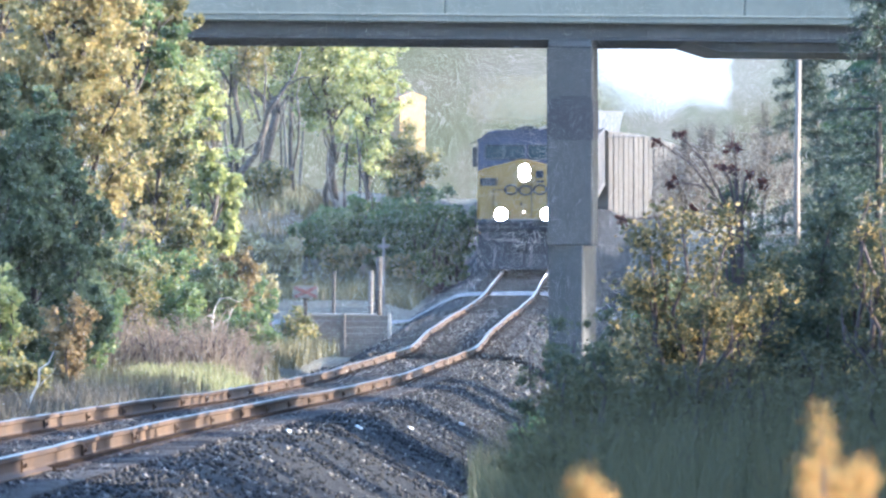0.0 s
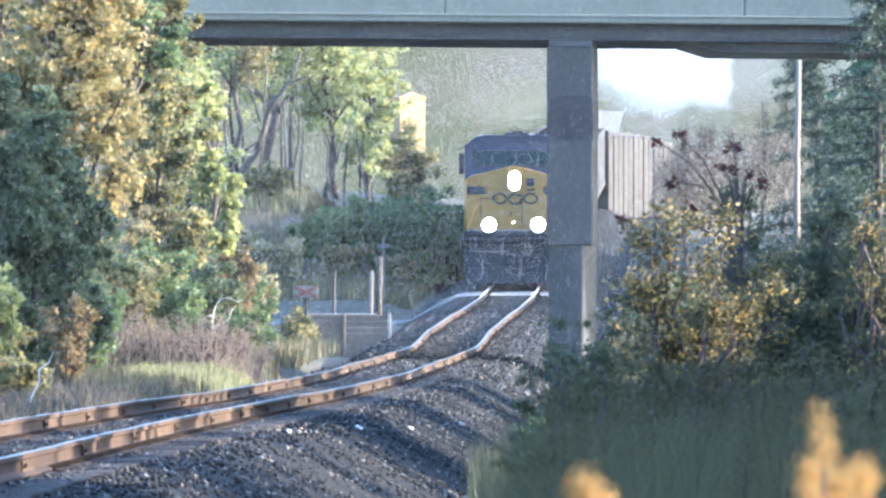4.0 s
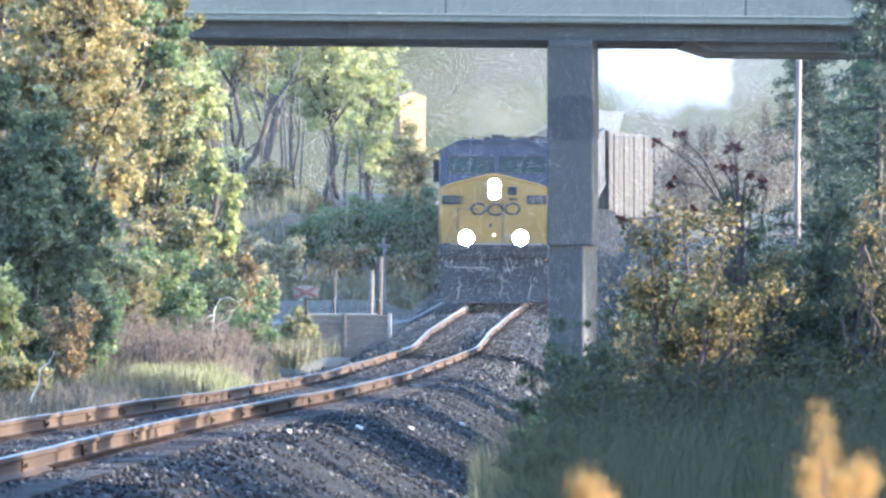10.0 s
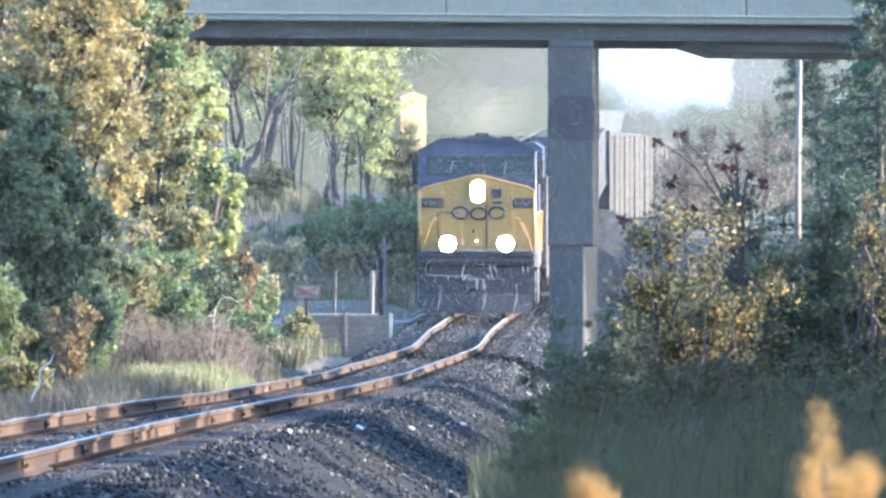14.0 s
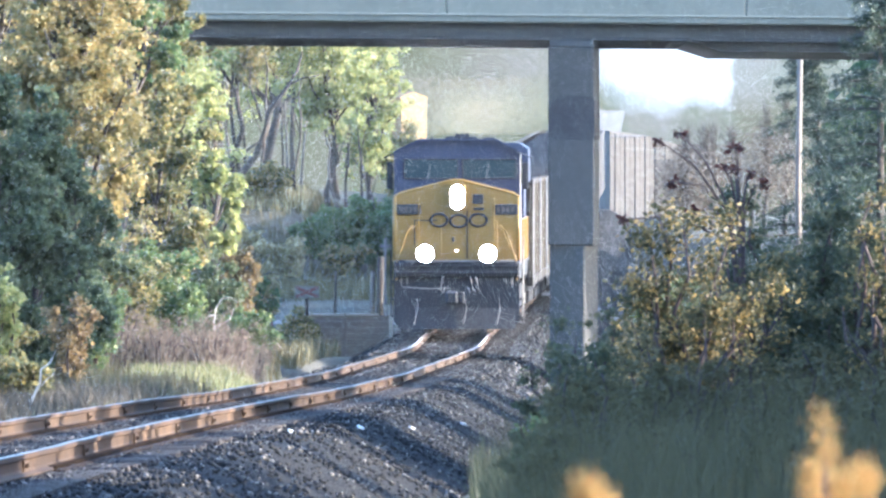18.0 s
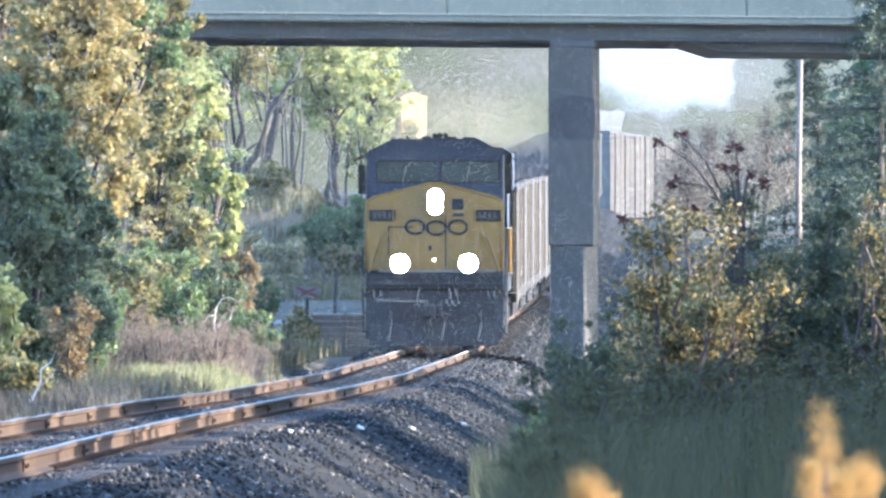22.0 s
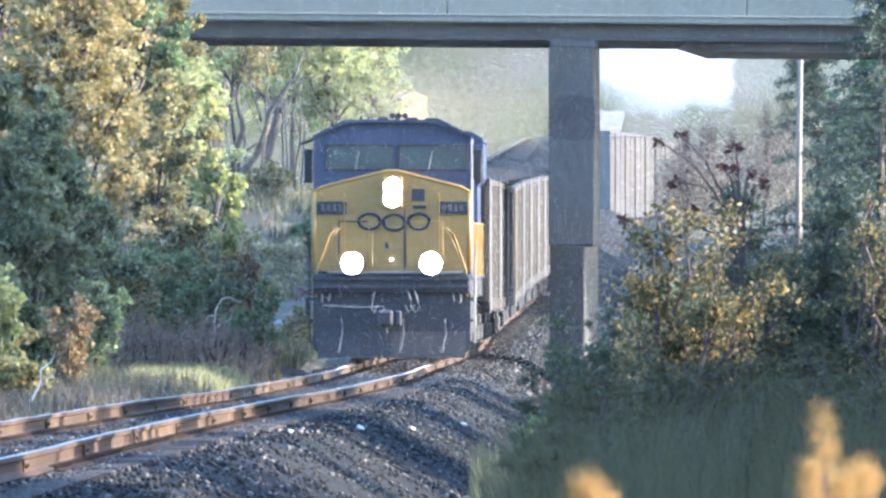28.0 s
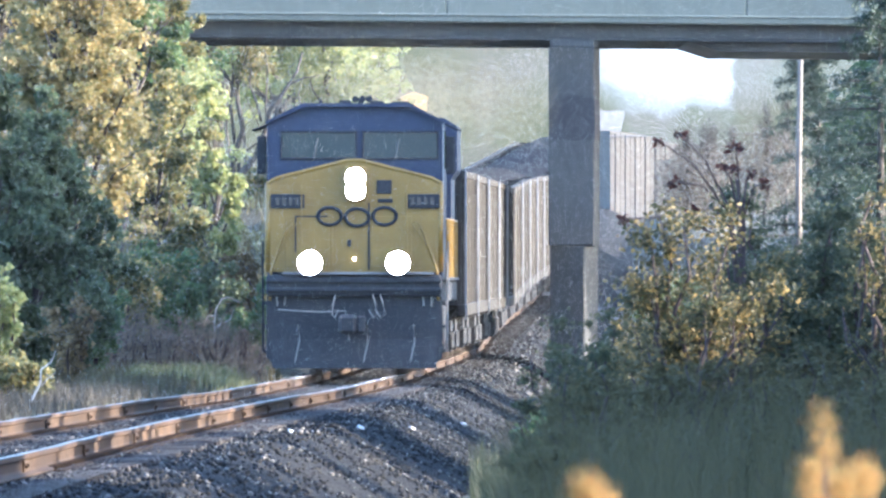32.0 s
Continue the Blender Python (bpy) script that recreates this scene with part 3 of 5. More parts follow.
def bush(name, x, d, w, h, leaf, leaves, size, label, seed, stems=9, group="", stem=None, z=None, slim=0.42, low=0.15):
    """Stems that fan out from one root, with clumps of leaves along their upper part."""
    py, rng = random.Random(seed), np.random.default_rng(seed)
    z = ground_z(x, d) if z is None else z
    th = thing(name, pose(x, d, z), label, "bush", group)
    cs, rs = [], []
    for k in range(stems):
        a = 2 * math.pi * (k + py.random() * 0.7) / stems
        r = w * 0.5 * py.uniform(0.25, 1.0)
        tip = Vector((math.cos(a) * r, math.sin(a) * r, h * py.uniform(0.62, 1.0) * (1 - 0.25 * r / (w * 0.5))))
        path = limb_path((math.cos(a) * 0.06, math.sin(a) * 0.06, -0.08), tip, py, -0.04, 5, 0.10)
        part("stem", G().tube(path, [0.022 * max(h, 0.7) ** 0.5 * (1 - 0.16 * i) for i in range(6)], 5), stem or TWIG, th, "", True)
        for i in range(1, 6):
            if i / 5 < low:
                continue
            for _ in range(2):
                cs.append(path[i] + Vector([py.gauss(0, 1) for _ in range(3)]) * w * 0.07)
                rs.append(w * py.uniform(0.07, 0.16))
    pts = clump_points(np.array(cs), np.array(rs), leaves, rng)
    part("foliage", leaf_mesh("foliage", pts[pts[:, 2] > 0.02], size, rng, leaf, slim=slim), leaf, th)
    return th


def brush_patch(name, x0, x1, d0, d1, count, height, mat, label, seed, width=0.012, bend=0.35, off_track=3.2, category="grass", fade=0.0):
    rng = np.random.default_rng(seed)
    xs_, ds_ = rng.uniform(x0, x1, count), rng.uniform(d0, d1, count)
    keep = [k for k in range(count) if abs(xs_[k] - track_x(ds_[k])) > off_track and noise.noise(Vector((xs_[k] * 0.9, ds_[k] * 0.25, seed))) > -0.35 + fade]
    roots = np.array([(xs_[k], ds_[k], ground_z(xs_[k], ds_[k]) - 0.02) for k in keep])
    return tagged(new(name, blade_mesh(name, roots, height, rng, mat, width, bend)), label, category, "", "stuff")


# left side of the line, in front of the bridge
GL = "trees left of the line"
tree("tree", -7.3, 338, 8.8, 1.7, YELLOWING, 36000, 0.10, "tall tree with yellowing autumn leaves beside the railway", 21, 0.37, 0.02, 0.16, 34, group=GL)
tree("tree", -8.9, 352, 10.0, 2.2, YELLOWING, 26000, 0.10, "tall tree with yellow leaves behind a dark one", 24, 0.35, 0.0, 0.16, 22, group=GL)
tree("tree", -6.7, 372, 10.2, 1.3, GREEN, 15000, 0.11, "tall green tree overhanging the bridge", 22, 0.70, 0.02, 0.15, 14, group=GL)
# dark-leaved trees added to fill a patch of deep shadow
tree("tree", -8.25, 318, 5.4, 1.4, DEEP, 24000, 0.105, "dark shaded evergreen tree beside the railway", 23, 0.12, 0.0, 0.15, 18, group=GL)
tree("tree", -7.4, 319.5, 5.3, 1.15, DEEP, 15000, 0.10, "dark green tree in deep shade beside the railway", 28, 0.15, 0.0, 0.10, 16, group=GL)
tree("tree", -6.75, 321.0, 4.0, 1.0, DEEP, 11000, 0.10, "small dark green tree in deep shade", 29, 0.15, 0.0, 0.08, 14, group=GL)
tree("tree", -5.9, 366, 5.6, 1.2, OLIVE, 17000, 0.09, "slender tree with thin olive and yellow leaves", 25, 0.42, 0.0, 0.06, 18, group=GL)
tree("tree", -4.95, 375, 6.0, 0.62, LIME, 9000, 0.105, "slender tree with bright yellow-green leaves", 26, 0.38, 0.0, 0.10, 12, group=GL)
tree("tree", -6.2, 376, 9.2, 1.05, OLIVE, 15000, 0.105, "tree with olive leaves in front of the bridge", 27, 0.5, 0.0, 0.13, 16, group=GL)
for k, (x, d, w, h, mat, n, lab) in enumerate((
        (-7.2, 346, 2.0, 3.7, DEEP, 12000, "dense dark green bush in shade"),
        (-6.6, 352, 2.2, 3.0, OLIVE, 11000, "bush with olive and brown leaves"),
        (-5.7, 358, 2.0, 2.9, GREEN, 11000, "dull green bush with a few yellow leaves"),
        (-5.2, 370, 1.9, 2.8, DEEP, 9000, "dense dark green bush in shade"),
        (-8.9, 340, 2.4, 2.8, GREEN, 11000, "dull green bush beside the railway"),
        (-8.4, 334, 2.0, 2.6, GREEN, 9000, "olive-leaved bush beside the railway"),
        (-6.6, 354, 1.5, 2.2, OLIVE, 6500, "olive-leaved bush beside the railway"),
        (-6.62, 310, 1.1, 2.0, BRONZE, 3600, "bronze-leaved bush beside the railway"),
        (-4.35, 373, 1.05, 3.2, RUSSET, 6000, "russet-leaved shrub under the bridge"),
        (-7.3, 288, 0.7, 2.6, LIME, 3400, "bright green bush at the edge of the trees"),
        (-4.1, 368, 1.2, 1.6, GREEN, 4600, "low grey-green bush beside the track"),
        (-6.9, 284, 1.1, 0.9, OLIVE, 4200, "low bush with olive and green leaves"),
        (-8.2, 312, 1.6, 1.6, OLIVE, 5200, "low bush with olive leaves"),
        (-7.25, 326, 1.7, 2.7, DEEP, 9000, "dense dark green bush in shade"),
        (-6.75, 333, 1.4, 2.2, GREEN, 6500, "dull green bush beside the railway"))):
    bush("bush", x, d, w, h, mat, n, 0.09, lab, 40 + k, 10, "bushes left of the line")
for k in range(9):
    x = -6.6 + 0.34 * k
    bush("dry_bush", x, 345 + 4 * (k % 3), 1.3, 1.25 + 0.2 * (k % 2), BRUSH, 5200, 0.05, "dry bush of fine pinkish twigs beside the track", 500 + k, 14, "dry brush beside the track", slim=0.12, low=0.05)
brush_patch("dry_brush", -6.9, -3.7, 342, 364, 1300, 0.8, BRUSH, "pale pinkish dry brush beside the track", 60, 0.006, 1.2, 2.8, "brush")
brush_patch("track_grass", -5.9, -3.1, 326, 347, 9000, 0.42, FRESH_GRASS, "short sunlit grass beside the ballast", 61, 0.009, 0.7, 2.3)
brush_patch("low_weeds", -8.5, -3.6, 205, 330, 15000, 0.40, DEADWEED, "low weeds and dead stalks beside the ballast", 66, 0.007, 1.2, 2.5, "weeds")
brush_patch("leaf_litter", -8.5, -3.4, 205, 330, 9000, 0.10, STRAW, "dry litter on the verge", 67, 0.02, 2.5, 2.5, "litter")
brush_patch("verge_weeds", -9.0, -2.0, 300, 376, 9000, 0.5, GRASS, "low weeds beside the line", 62, 0.010, 0.8, 3.1, "weeds")
py = random.Random(5)
snag = thing("dead_branch", pose(-6.15, 262, ground_z(-6.15, 262)), "bleached bare branch leaning beside the track", "branch")
part("stem", G().tube(limb_path((-0.1, 0, -0.05), (0.35, 0, 0.95), py, 0, 5, 0.08), [0.022, 0.02, 0.018, 0.015, 0.011, 0.006], 6), PALE_BARK, snag, "", True)
part("side_shoot", G().tube(limb_path((0.14, 0, 0.42), (0.34, 0.02, 0.62), py, 0, 3), [0.010, 0.008, 0.006, 0.004], 5), PALE_BARK, snag, "", True)
log = thing("fallen_branch", pose(-4.75, 362, ground_z(-4.75, 362) + 0.1), "pale bare looping branch standing out of the brush", "branch")
part("limb", G().tube([(0, 0, -0.05), (-0.02, 0, 0.6), (0.04, 0, 1.3), (0.16, 0, 1.52), (0.34, 0, 1.55), (0.5, 0, 1.46), (0.62, 0, 1.48)], [0.016, 0.016, 0.014, 0.012, 0.01, 0.007, 0.004], 6), PALE_BARK, log, "", True)
for q in range(4):
    part("limb", G().tube(limb_path((0, 0, 0.7 + 0.16 * q), (0.42 - 0.22 * q, 0.1, 1.32 - 0.12 * q), py, 0, 4, 0.3), [0.018, 0.016, 0.013, 0.01, 0.006], 5), PALE_BARK, log, "", True)
tree("bare_tree", -6.6, 360, 6.5, 0.9, YELLOWING, 900, 0.09, "thin nearly bare tree with a grey trunk", 63, 0.4, 0.01, 0.05, 9, POLE_WOOD)

# trees on the bank behind the crossing
GB = "trees on the bank behind the crossing"
for k, (x, d, h, c, mat, n, tr, lean, mu, low, lab) in enumerate((
        (-7.2, 604, 9.5, 2.6, OLIVE, 16000, 0.12, 0.02, 3, 0.52, "many-stemmed tree with olive leaves"),
        (-5.3, 612, 9.0, 2.0, LIME, 13000, 0.10, 0.02, 1, 0.50, "slender tree with bright leaves on the bank"),
        (-3.9, 606, 8.5, 1.8, LIME, 13000, 0.11, 0.0, 1, 0.45, "yellow-green tree on the bank"),
        (-2.6, 622, 7.4, 1.3, LIME, 9000, 0.12, 0.0, 1, 0.40, "tree with yellow-green leaves on the bank"),
        (-9.5, 598, 10, 2.8, GREEN, 16000, 0.13, 0.0, 1, 0.4, "green tree on the bank"),
        (-6.3, 640, 11, 2.8, LIME, 16000, 0.2, 0.0, 1, 0.35, "tall tree with sunlit yellow-green leaves"),
        (-9.0, 650, 12, 3.0, OLIVE, 14000, 0.2, 0.0, 1, 0.3, "tall tree with olive leaves"),
        (-4.0, 655, 10, 2.4, LIME, 13000, 0.16, 0.0, 1, 0.35, "tree with sunlit leaves on the bank"),
        (-8.4, 570, 8.5, 1.8, LIME, 11000, 0.15, 0.0, 1, 0.35, "tree with bright green leaves behind the bridge"))):
    tree("tree", x, d, h, c, mat, int(n * 1.1), 0.125, lab, 80 + k, low, lean, tr, 24, group=GB, multi=mu)
slant = thing("leaning_tree", pose(-7.4, 596, ground_z(-7.4, 596)), "dark bare trunk leaning far over the bank", "tree", GB)
part("trunk", G().tube(limb_path((0, 0, -0.1), (2.6, 0.3, 5.4), py, 0.06, 8, 0.05), [0.15, 0.14, 0.13, 0.12, 0.105, 0.09, 0.07, 0.05, 0.03], 8), BARK, slant, "", True)
for a, b in (((1.2, 0.1, 3.0), (0.6, 0.2, 5.0)), ((1.9, 0.2, 4.0), (3.2, 0.3, 4.6)), ((0.7, 0.1, 2.0), (1.9, 0.2, 2.7))):
    part("limb", G().tube(limb_path(a, b, py, 0, 4), [0.05, 0.045, 0.035, 0.03, 0.02], 6), BARK, slant, "", True)
for k in range(14):
    x, d = py.uniform(-9.5, -1.5), py.uniform(592, 630)
    th = thing("young_tree", pose(x, d, ground_z(x, d)), "thin bare young trunk on the bank", "tree", GB)
    part("trunk", G().tube(limb_path((0, 0, -0.1), (py.uniform(-0.5, 0.5), 0, py.uniform(3.0, 5.5)), py, 0, 5, 0.06), [0.055, 0.05, 0.045, 0.04, 0.03, 0.015], 6), py.choice([BARK, POLE_WOOD, BARK]), th, "", True)
    part("limb", G().tube(limb_path((0, 0, 2.2), (py.uniform(-0.9, 0.9), 0.1, 3.6), py, 0, 3), [0.03, 0.025, 0.02, 0.01], 5), BARK, th, "", True)
for k in range(9):
    x = -9.0 + k * 0.95
    bush("bush", x, 589 + py.uniform(-2, 10), 1.8, py.uniform(0.9, 2.0), py.choice([GREEN, GREEN, OLIVE, STRAW]), 3500, 0.13, "low bush on the bank behind the crossing", 110 + k, 7, "bushes on the bank", low=0.0)
# bush row added to imitate the train's shadow, its edge rising toward the track
for k in range(9):
    bush("bush", -3.6 + 0.5 * k, 592 + 4 * (k % 3), 1.9, 1.7 + 0.34 * k, GREEN, 5200, 0.12, "green bush standing in for the train's shadow over the bank", 540 + k, 8, "bushes on the bank", low=0.0)
brush_patch("sunlit_bank_grass", -9.0, -4.6, 596, 616, 7000, 0.45, STRAW, "sunlit dry grass along the top of the bank", 68, 0.02, 0.8, 3.4)
brush_patch("bank_grass", -12, 0.5, 556, 625, 16000, 0.5, GRASS, "rough dull grass on the bank", 64, 0.03, 0.5, 3.4)
brush_patch("crossing_weeds", -8, -0.5, 395, 500, 12000, 0.5, GRASS, "weeds and dry stalks before the crossing", 65, 0.02, 0.5, 3.3, "weeds")

# level crossing: low board, posts and sign
z0 = ground_z(-2.5, 446)
lw = thing("low_barrier", pose(-2.5, 446, z0), "low tan timber barrier beside the track, its top rail paled as if lit", "barrier")
BOARD = mottled("tan_board", [(0.3, (0.085, 0.07, 0.056)), (0.7, (0.15, 0.125, 0.10))], 8, 0.8, 0.8, stretch=(0.3, 1, 2))
RAILP = mottled("pale_lit_rail_and_rock", [(0.3, (0.20, 0.19, 0.16)), (0.7, (0.30, 0.28, 0.24))], 9, 1, 0.7)
bh = (0.29 - z0) / 7
for q in range(7):
    part("board", G().box(-1.15, 1.15, -0.03, 0.03, bh * q + 0.01, bh * (q + 1), 0.008), BOARD, lw)
# pale colour imitates light on the barrier's top edge
part("top_rail", G().box(-1.2, 0.85, -0.06, 0.06, bh * 7, bh * 7 + 0.045, 0.01), RAILP, lw, "top rail coloured pale as if lit")
for px in (-1.1, 0.0, 1.16):
    part("post", G().box(px - 0.045, px + 0.045, -0.09, -0.032, -0.2, bh * 7 + 0.06, 0.01), RAILP if px > 1 else BOARD, lw)
SIGNW = mottled("sign_white", [(0.3, (0.10, 0.094, 0.088)), (0.7, (0.155, 0.145, 0.132))], 8, 2, 0.5)
zg = ground_z(-3.47, 445)
sg = thing("crossing_sign", pose(-3.47, 445, zg), "small dull white panel with a red saltire on a post", "sign")
zp = 0.885 - zg
part("panel", G().box(-0.31, 0.31, -0.042, -0.025, zp - 0.15, zp + 0.15, 0.006), SIGNW, sg, "dull white panel")
SIGNB = mottled("weathered_brown_board", [(0.3, (0.09, 0.036, 0.03)), (0.7, (0.16, 0.065, 0.055))], 9, 2, 0.8)
part("post", G().box(-0.04, 0.04, -0.04, 0.04, -0.2, zp + 0.16, 0.01), TIE, sg)
for k, a in enumerate((-24, 24)):
    part("saltire_bar", G().box(-0.30, 0.30, -0.065 - 0.022 * k, -0.045 - 0.022 * k, zp - 0.035, zp + 0.035, 0.004, Matrix.Rotation(radians(a), 3, "Y")), SIGNB, sg)
part("lamp", G().disc((-0.03, -0.06, zp + 0.38), 0.05, (0, 1, 0), 0.07, 12), SIGNW, sg, "small pale round lamp")
part("lamp_stem", G().tube([(-0.03, 0, zp + 0.15), (-0.03, 0, zp + 0.38)], 0.016, 6), TIE, sg)
for x, d, zt, r, mt in ((-1.86, 449, 1.42, 0.07, POLE_WOOD), (-2.82, 451, 1.4, 0.045, TIE), (-1.68, 456, 1.75, 0.10, TIE)):
    zb = ground_z(x, d)
    th = thing("timber_post", pose(x, d, zb), "short weathered timber post beside the track", "post", "posts beside the barrier")
    part("shaft", G().tube([(0, 0, -0.3), (0.02, 0, (zt - zb) * 0.5), (0.05, 0, zt - zb)], [r, r * 0.95, r * 0.85], 8), mt, th, "", True)
x, d = -1.85, 556
up = thing("crossing_mast", pose(x, d, ground_z(x, d)), "slim pale mast with a short crossarm at the crossing", "mast")
part("shaft", G().tube([(0, 0, -0.3), (0, 0, 2.1)], 0.045, 8), SIGNW, up)
part("crossarm", G().box(-0.18, 0.18, -0.04, 0.04, 1.78, 1.9, 0.01), SIGNW, up)

# far buildings
SIDING = mottled("sunlit_siding", [(0.3, (0.19, 0.115, 0.047)), (0.7, (0.25, 0.16, 0.07))], 6, 0.5, 0.7)
ROOF = mottled("weathered_shingle", [(0.3, (0.10, 0.11, 0.125)), (0.7, (0.145, 0.155, 0.17))], 8, 0.6, 0.95, spec=0.05)
CREAM = mottled("cream_boards", [(0.3, (0.10, 0.094, 0.086)), (0.7, (0.15, 0.14, 0.126))], 5, 0.5, 0.9, spec=0.1, stretch=(4, 4, 0.3))


def house(x, d, zb, w, l, h, roof_h, wall, yaw, label, boards):
    th = thing("house", pose(x, d, zb, 0, 0, yaw), label, "house", "far houses")
    part("wall", G().prism([(-w / 2, -1), (w / 2, -1), (w / 2, h), (0, h + roof_h), (-w / 2, h)], 0, l), wall, th)
    for s in (-1, 1):
        part("roof", G().prism([(s * (w / 2 + 0.06), h - 0.1), (0, h + roof_h + 0.03), (0, h + roof_h + 0.12), (s * (w / 2 + 0.06), h + 0.0)], -0.02, l + 0.02), wall, th)
    for k in range(boards):
        bx = -w / 2 + (k + 0.5) * w / boards
        part("board", G().box(bx - w / boards * 0.46, bx + w / boards * 0.46, -0.03, 0.01, -0.9, h, 0.01), wall, th)
    return th


house(-1.35, 800, ground_z(-1.35, 800), 1.35, 1.2, 8.1 - ground_z(-1.35, 800), 0.12, SIDING, 32, "narrow orange-tan house far behind the trees", 0)

def far_cars_stand_in(x0, x1, d, zt, label, roof_z):
    """A long shed of ribbed sheets standing in for far hopper cars, with the hipped roof of its taller end behind."""
    zb = ground_z((x0 + x1) / 2, d)
    th = thing("shed", pose(x0, d, zb, 0, 0, 24), label, "shed", "far houses")
    w, h = x1 - x0, zt - zb
    part("wall", G().prism([(0, -0.8), (w, -0.8), (w, h - 0.75), (w * 0.45, h - 0.2), (0, h)], 0, 4.0), CREAM, th)
    rr = random.Random(8)
    for k in range(15):
        bx = (k + 0.5) * w / 15
        top = h - 0.44 * bx / (w * 0.45) * 0.45 if bx < w * 0.45 else h - 0.2 - 0.55 * (bx - w * 0.45) / (w * 0.55)
        part("sheet", G().box(bx - w / 33, bx + w / 33, -0.05 - 0.03 * (k % 2), 0.01, -0.7, top - 0.03 - rr.uniform(0, 0.06), 0.02), CREAM, th)
    rz = roof_z - zb
    part("roof", G().prism([(0.7, rz - 1.9), (1.1, rz - 0.9), (1.12, rz - 0.08), (1.4, rz), (2.75, rz - 0.04), (2.3, rz - 1.9)], 4.2, 9.0), ROOF, th, "grey shingled roof behind the wall")
    part("eave", G().box(-0.1, w * 0.5, -0.14, 0.0, h - 0.3, h - 0.24, 0.02), ROOF, th)
    return th


far_cars_stand_in(7.95, 11.9, 840, 6.75, "pale ribbed shed standing in for far hopper cars in haze", 7.75)

bush("bush", -1.5, 700, 3.0, 6.7 - ground_z(-1.5, 700), OLIVE, 15000, 0.13, "tall olive-leaved bush before the far house", 560, 12, "bushes on the bank")

# right side beyond the bridge
pl = thing("utility_pole", pose(8.39, 412, ground_z(8.39, 412)), "tall utility pole beyond the bridge, its wood paled as if sunlit", "pole")
part("shaft", G().tube([(0, 0, -0.5), (-0.05, 0, 4), (0.02, 0, 8.6)], [0.075, 0.068, 0.058], 10), SUNLIT_POLE, pl, "", True)


def conifer(x, d, h, r, seed, label, n=16000):
    py, rng = random.Random(seed), np.random.default_rng(seed)
    th = thing("conifer", pose(x, d, ground_z(x, d)), label, "tree", "conifers right of the line")
    part("trunk", G().tube([(0, 0, -0.1), (0.03, 0, h * 0.5), (0, 0, h)], [0.12, 0.07, 0.015], 8), BARK, th, "", True)
    pts = []
    for k in range(84):
        u = (k + py.random()) / 84
        z = h * (0.06 + 0.93 * u)
        a = py.uniform(0, 2 * math.pi)
        ln = r * (1 - u) ** 0.75 * py.uniform(0.65, 1.1) + 0.12
        tip = (math.cos(a) * ln, math.sin(a) * ln, z - 0.12 * ln)
        path = limb_path((0, 0, z), tip, py, 0.0, 4, 0.06)
        if k % 2 == 0:
            part("limb", G().tube(path, [0.035, 0.03, 0.022, 0.014, 0.006], 5), BARK, th)
        for q in range(n // 70):
            v = py.random()
            i = min(int(v * 4), 3)
            p = Vector(path[i]).lerp(Vector(path[i + 1]), v * 4 - i)
            s = 0.03 + 0.055 * ln * (1.1 - v)
            pts.append((p.x + py.gauss(0, s), p.y + py.gauss(0, s), p.z + py.gauss(0, 0.05) - abs(py.gauss(0, 0.06))))
    part("needles", leaf_mesh("needles", np.array(pts), 0.13, rng, NEEDLES, slim=0.11), NEEDLES, th)
    return th


conifer(8.75, 352, 9.6, 2.6, 140, "tall dark green conifer beside the bridge")
conifer(7.6, 338, 4.0, 1.5, 141, "dark green conifer with drooping branches")
conifer(9.1, 426, 8.4, 2.9, 143, "green conifer with drooping boughs behind the pole", 18000)
conifer(10.6, 335, 8.0, 2.4, 142, "tall dark green conifer in shade")
for k, (x, d, h) in enumerate(((9.9, 715, 3.9), (10.8, 725, 4.2), (12.0, 735, 4.6), (11.4, 750, 4.7), (13.2, 720, 5.5), (10.6, 770, 4.2), (14.4, 740, 5.8))):
    py2 = random.Random(150 + k)
    th = thing("bare_tree", pose(x, d, ground_z(x, d) - 0.1), "bare grey-brown tree with fine twigs", "tree", "bare trees beyond the bridge")
    part("trunk", G().tube(limb_path((0, 0, -0.1), (0.2, 0, h), py2, 0.08, 5, 0.05), [0.09, 0.08, 0.065, 0.05, 0.03, 0.015], 6), BARK, th, "", True)
    tw = G()
    for q in range(70):
        z = h * py2.uniform(0.2, 0.95)
        a, l = py2.uniform(0, 6.283), py2.uniform(0.7, 2.0) * (1.15 - z / h)
        p = Vector((math.cos(a) * l * 0.6, math.sin(a) * l * 0.6, z + l))
        path = limb_path((0.03 * z, 0, z), p, py2, 0, 3, 0.2)
        tw.tube(path, [0.02, 0.016, 0.011, 0.006], 4)
        for _ in range(3):
            tw.tube([path[2], path[2] + Vector((py2.uniform(-0.4, 0.4), py2.uniform(-0.4, 0.4), py2.uniform(0.2, 0.6)))], [0.008, 0.004], 3)
    part("branchwork", tw, BARK, th)
    rg = np.random.default_rng(160 + k)
    pts = rg.normal(size=(4500, 3)).clip(-1.7, 1.7) * (0.75, 0.75, h * 0.17) + (0, 0, h * 0.5)
    part("crown", leaf_mesh("crown", pts, 0.08, rg, TWIGGY), TWIGGY, th)
for k in range(8):
    bush("bush", 6.0 + k * 0.9, 470 + 9 * (k % 4), 2.0, 1.5 + 0.3 * (k % 3), py.choice([GREEN, DEEP, BRUSH]), 3600, 0.12, "low shaded bush beyond the bridge", 170 + k, 8, "bushes beyond the bridge")

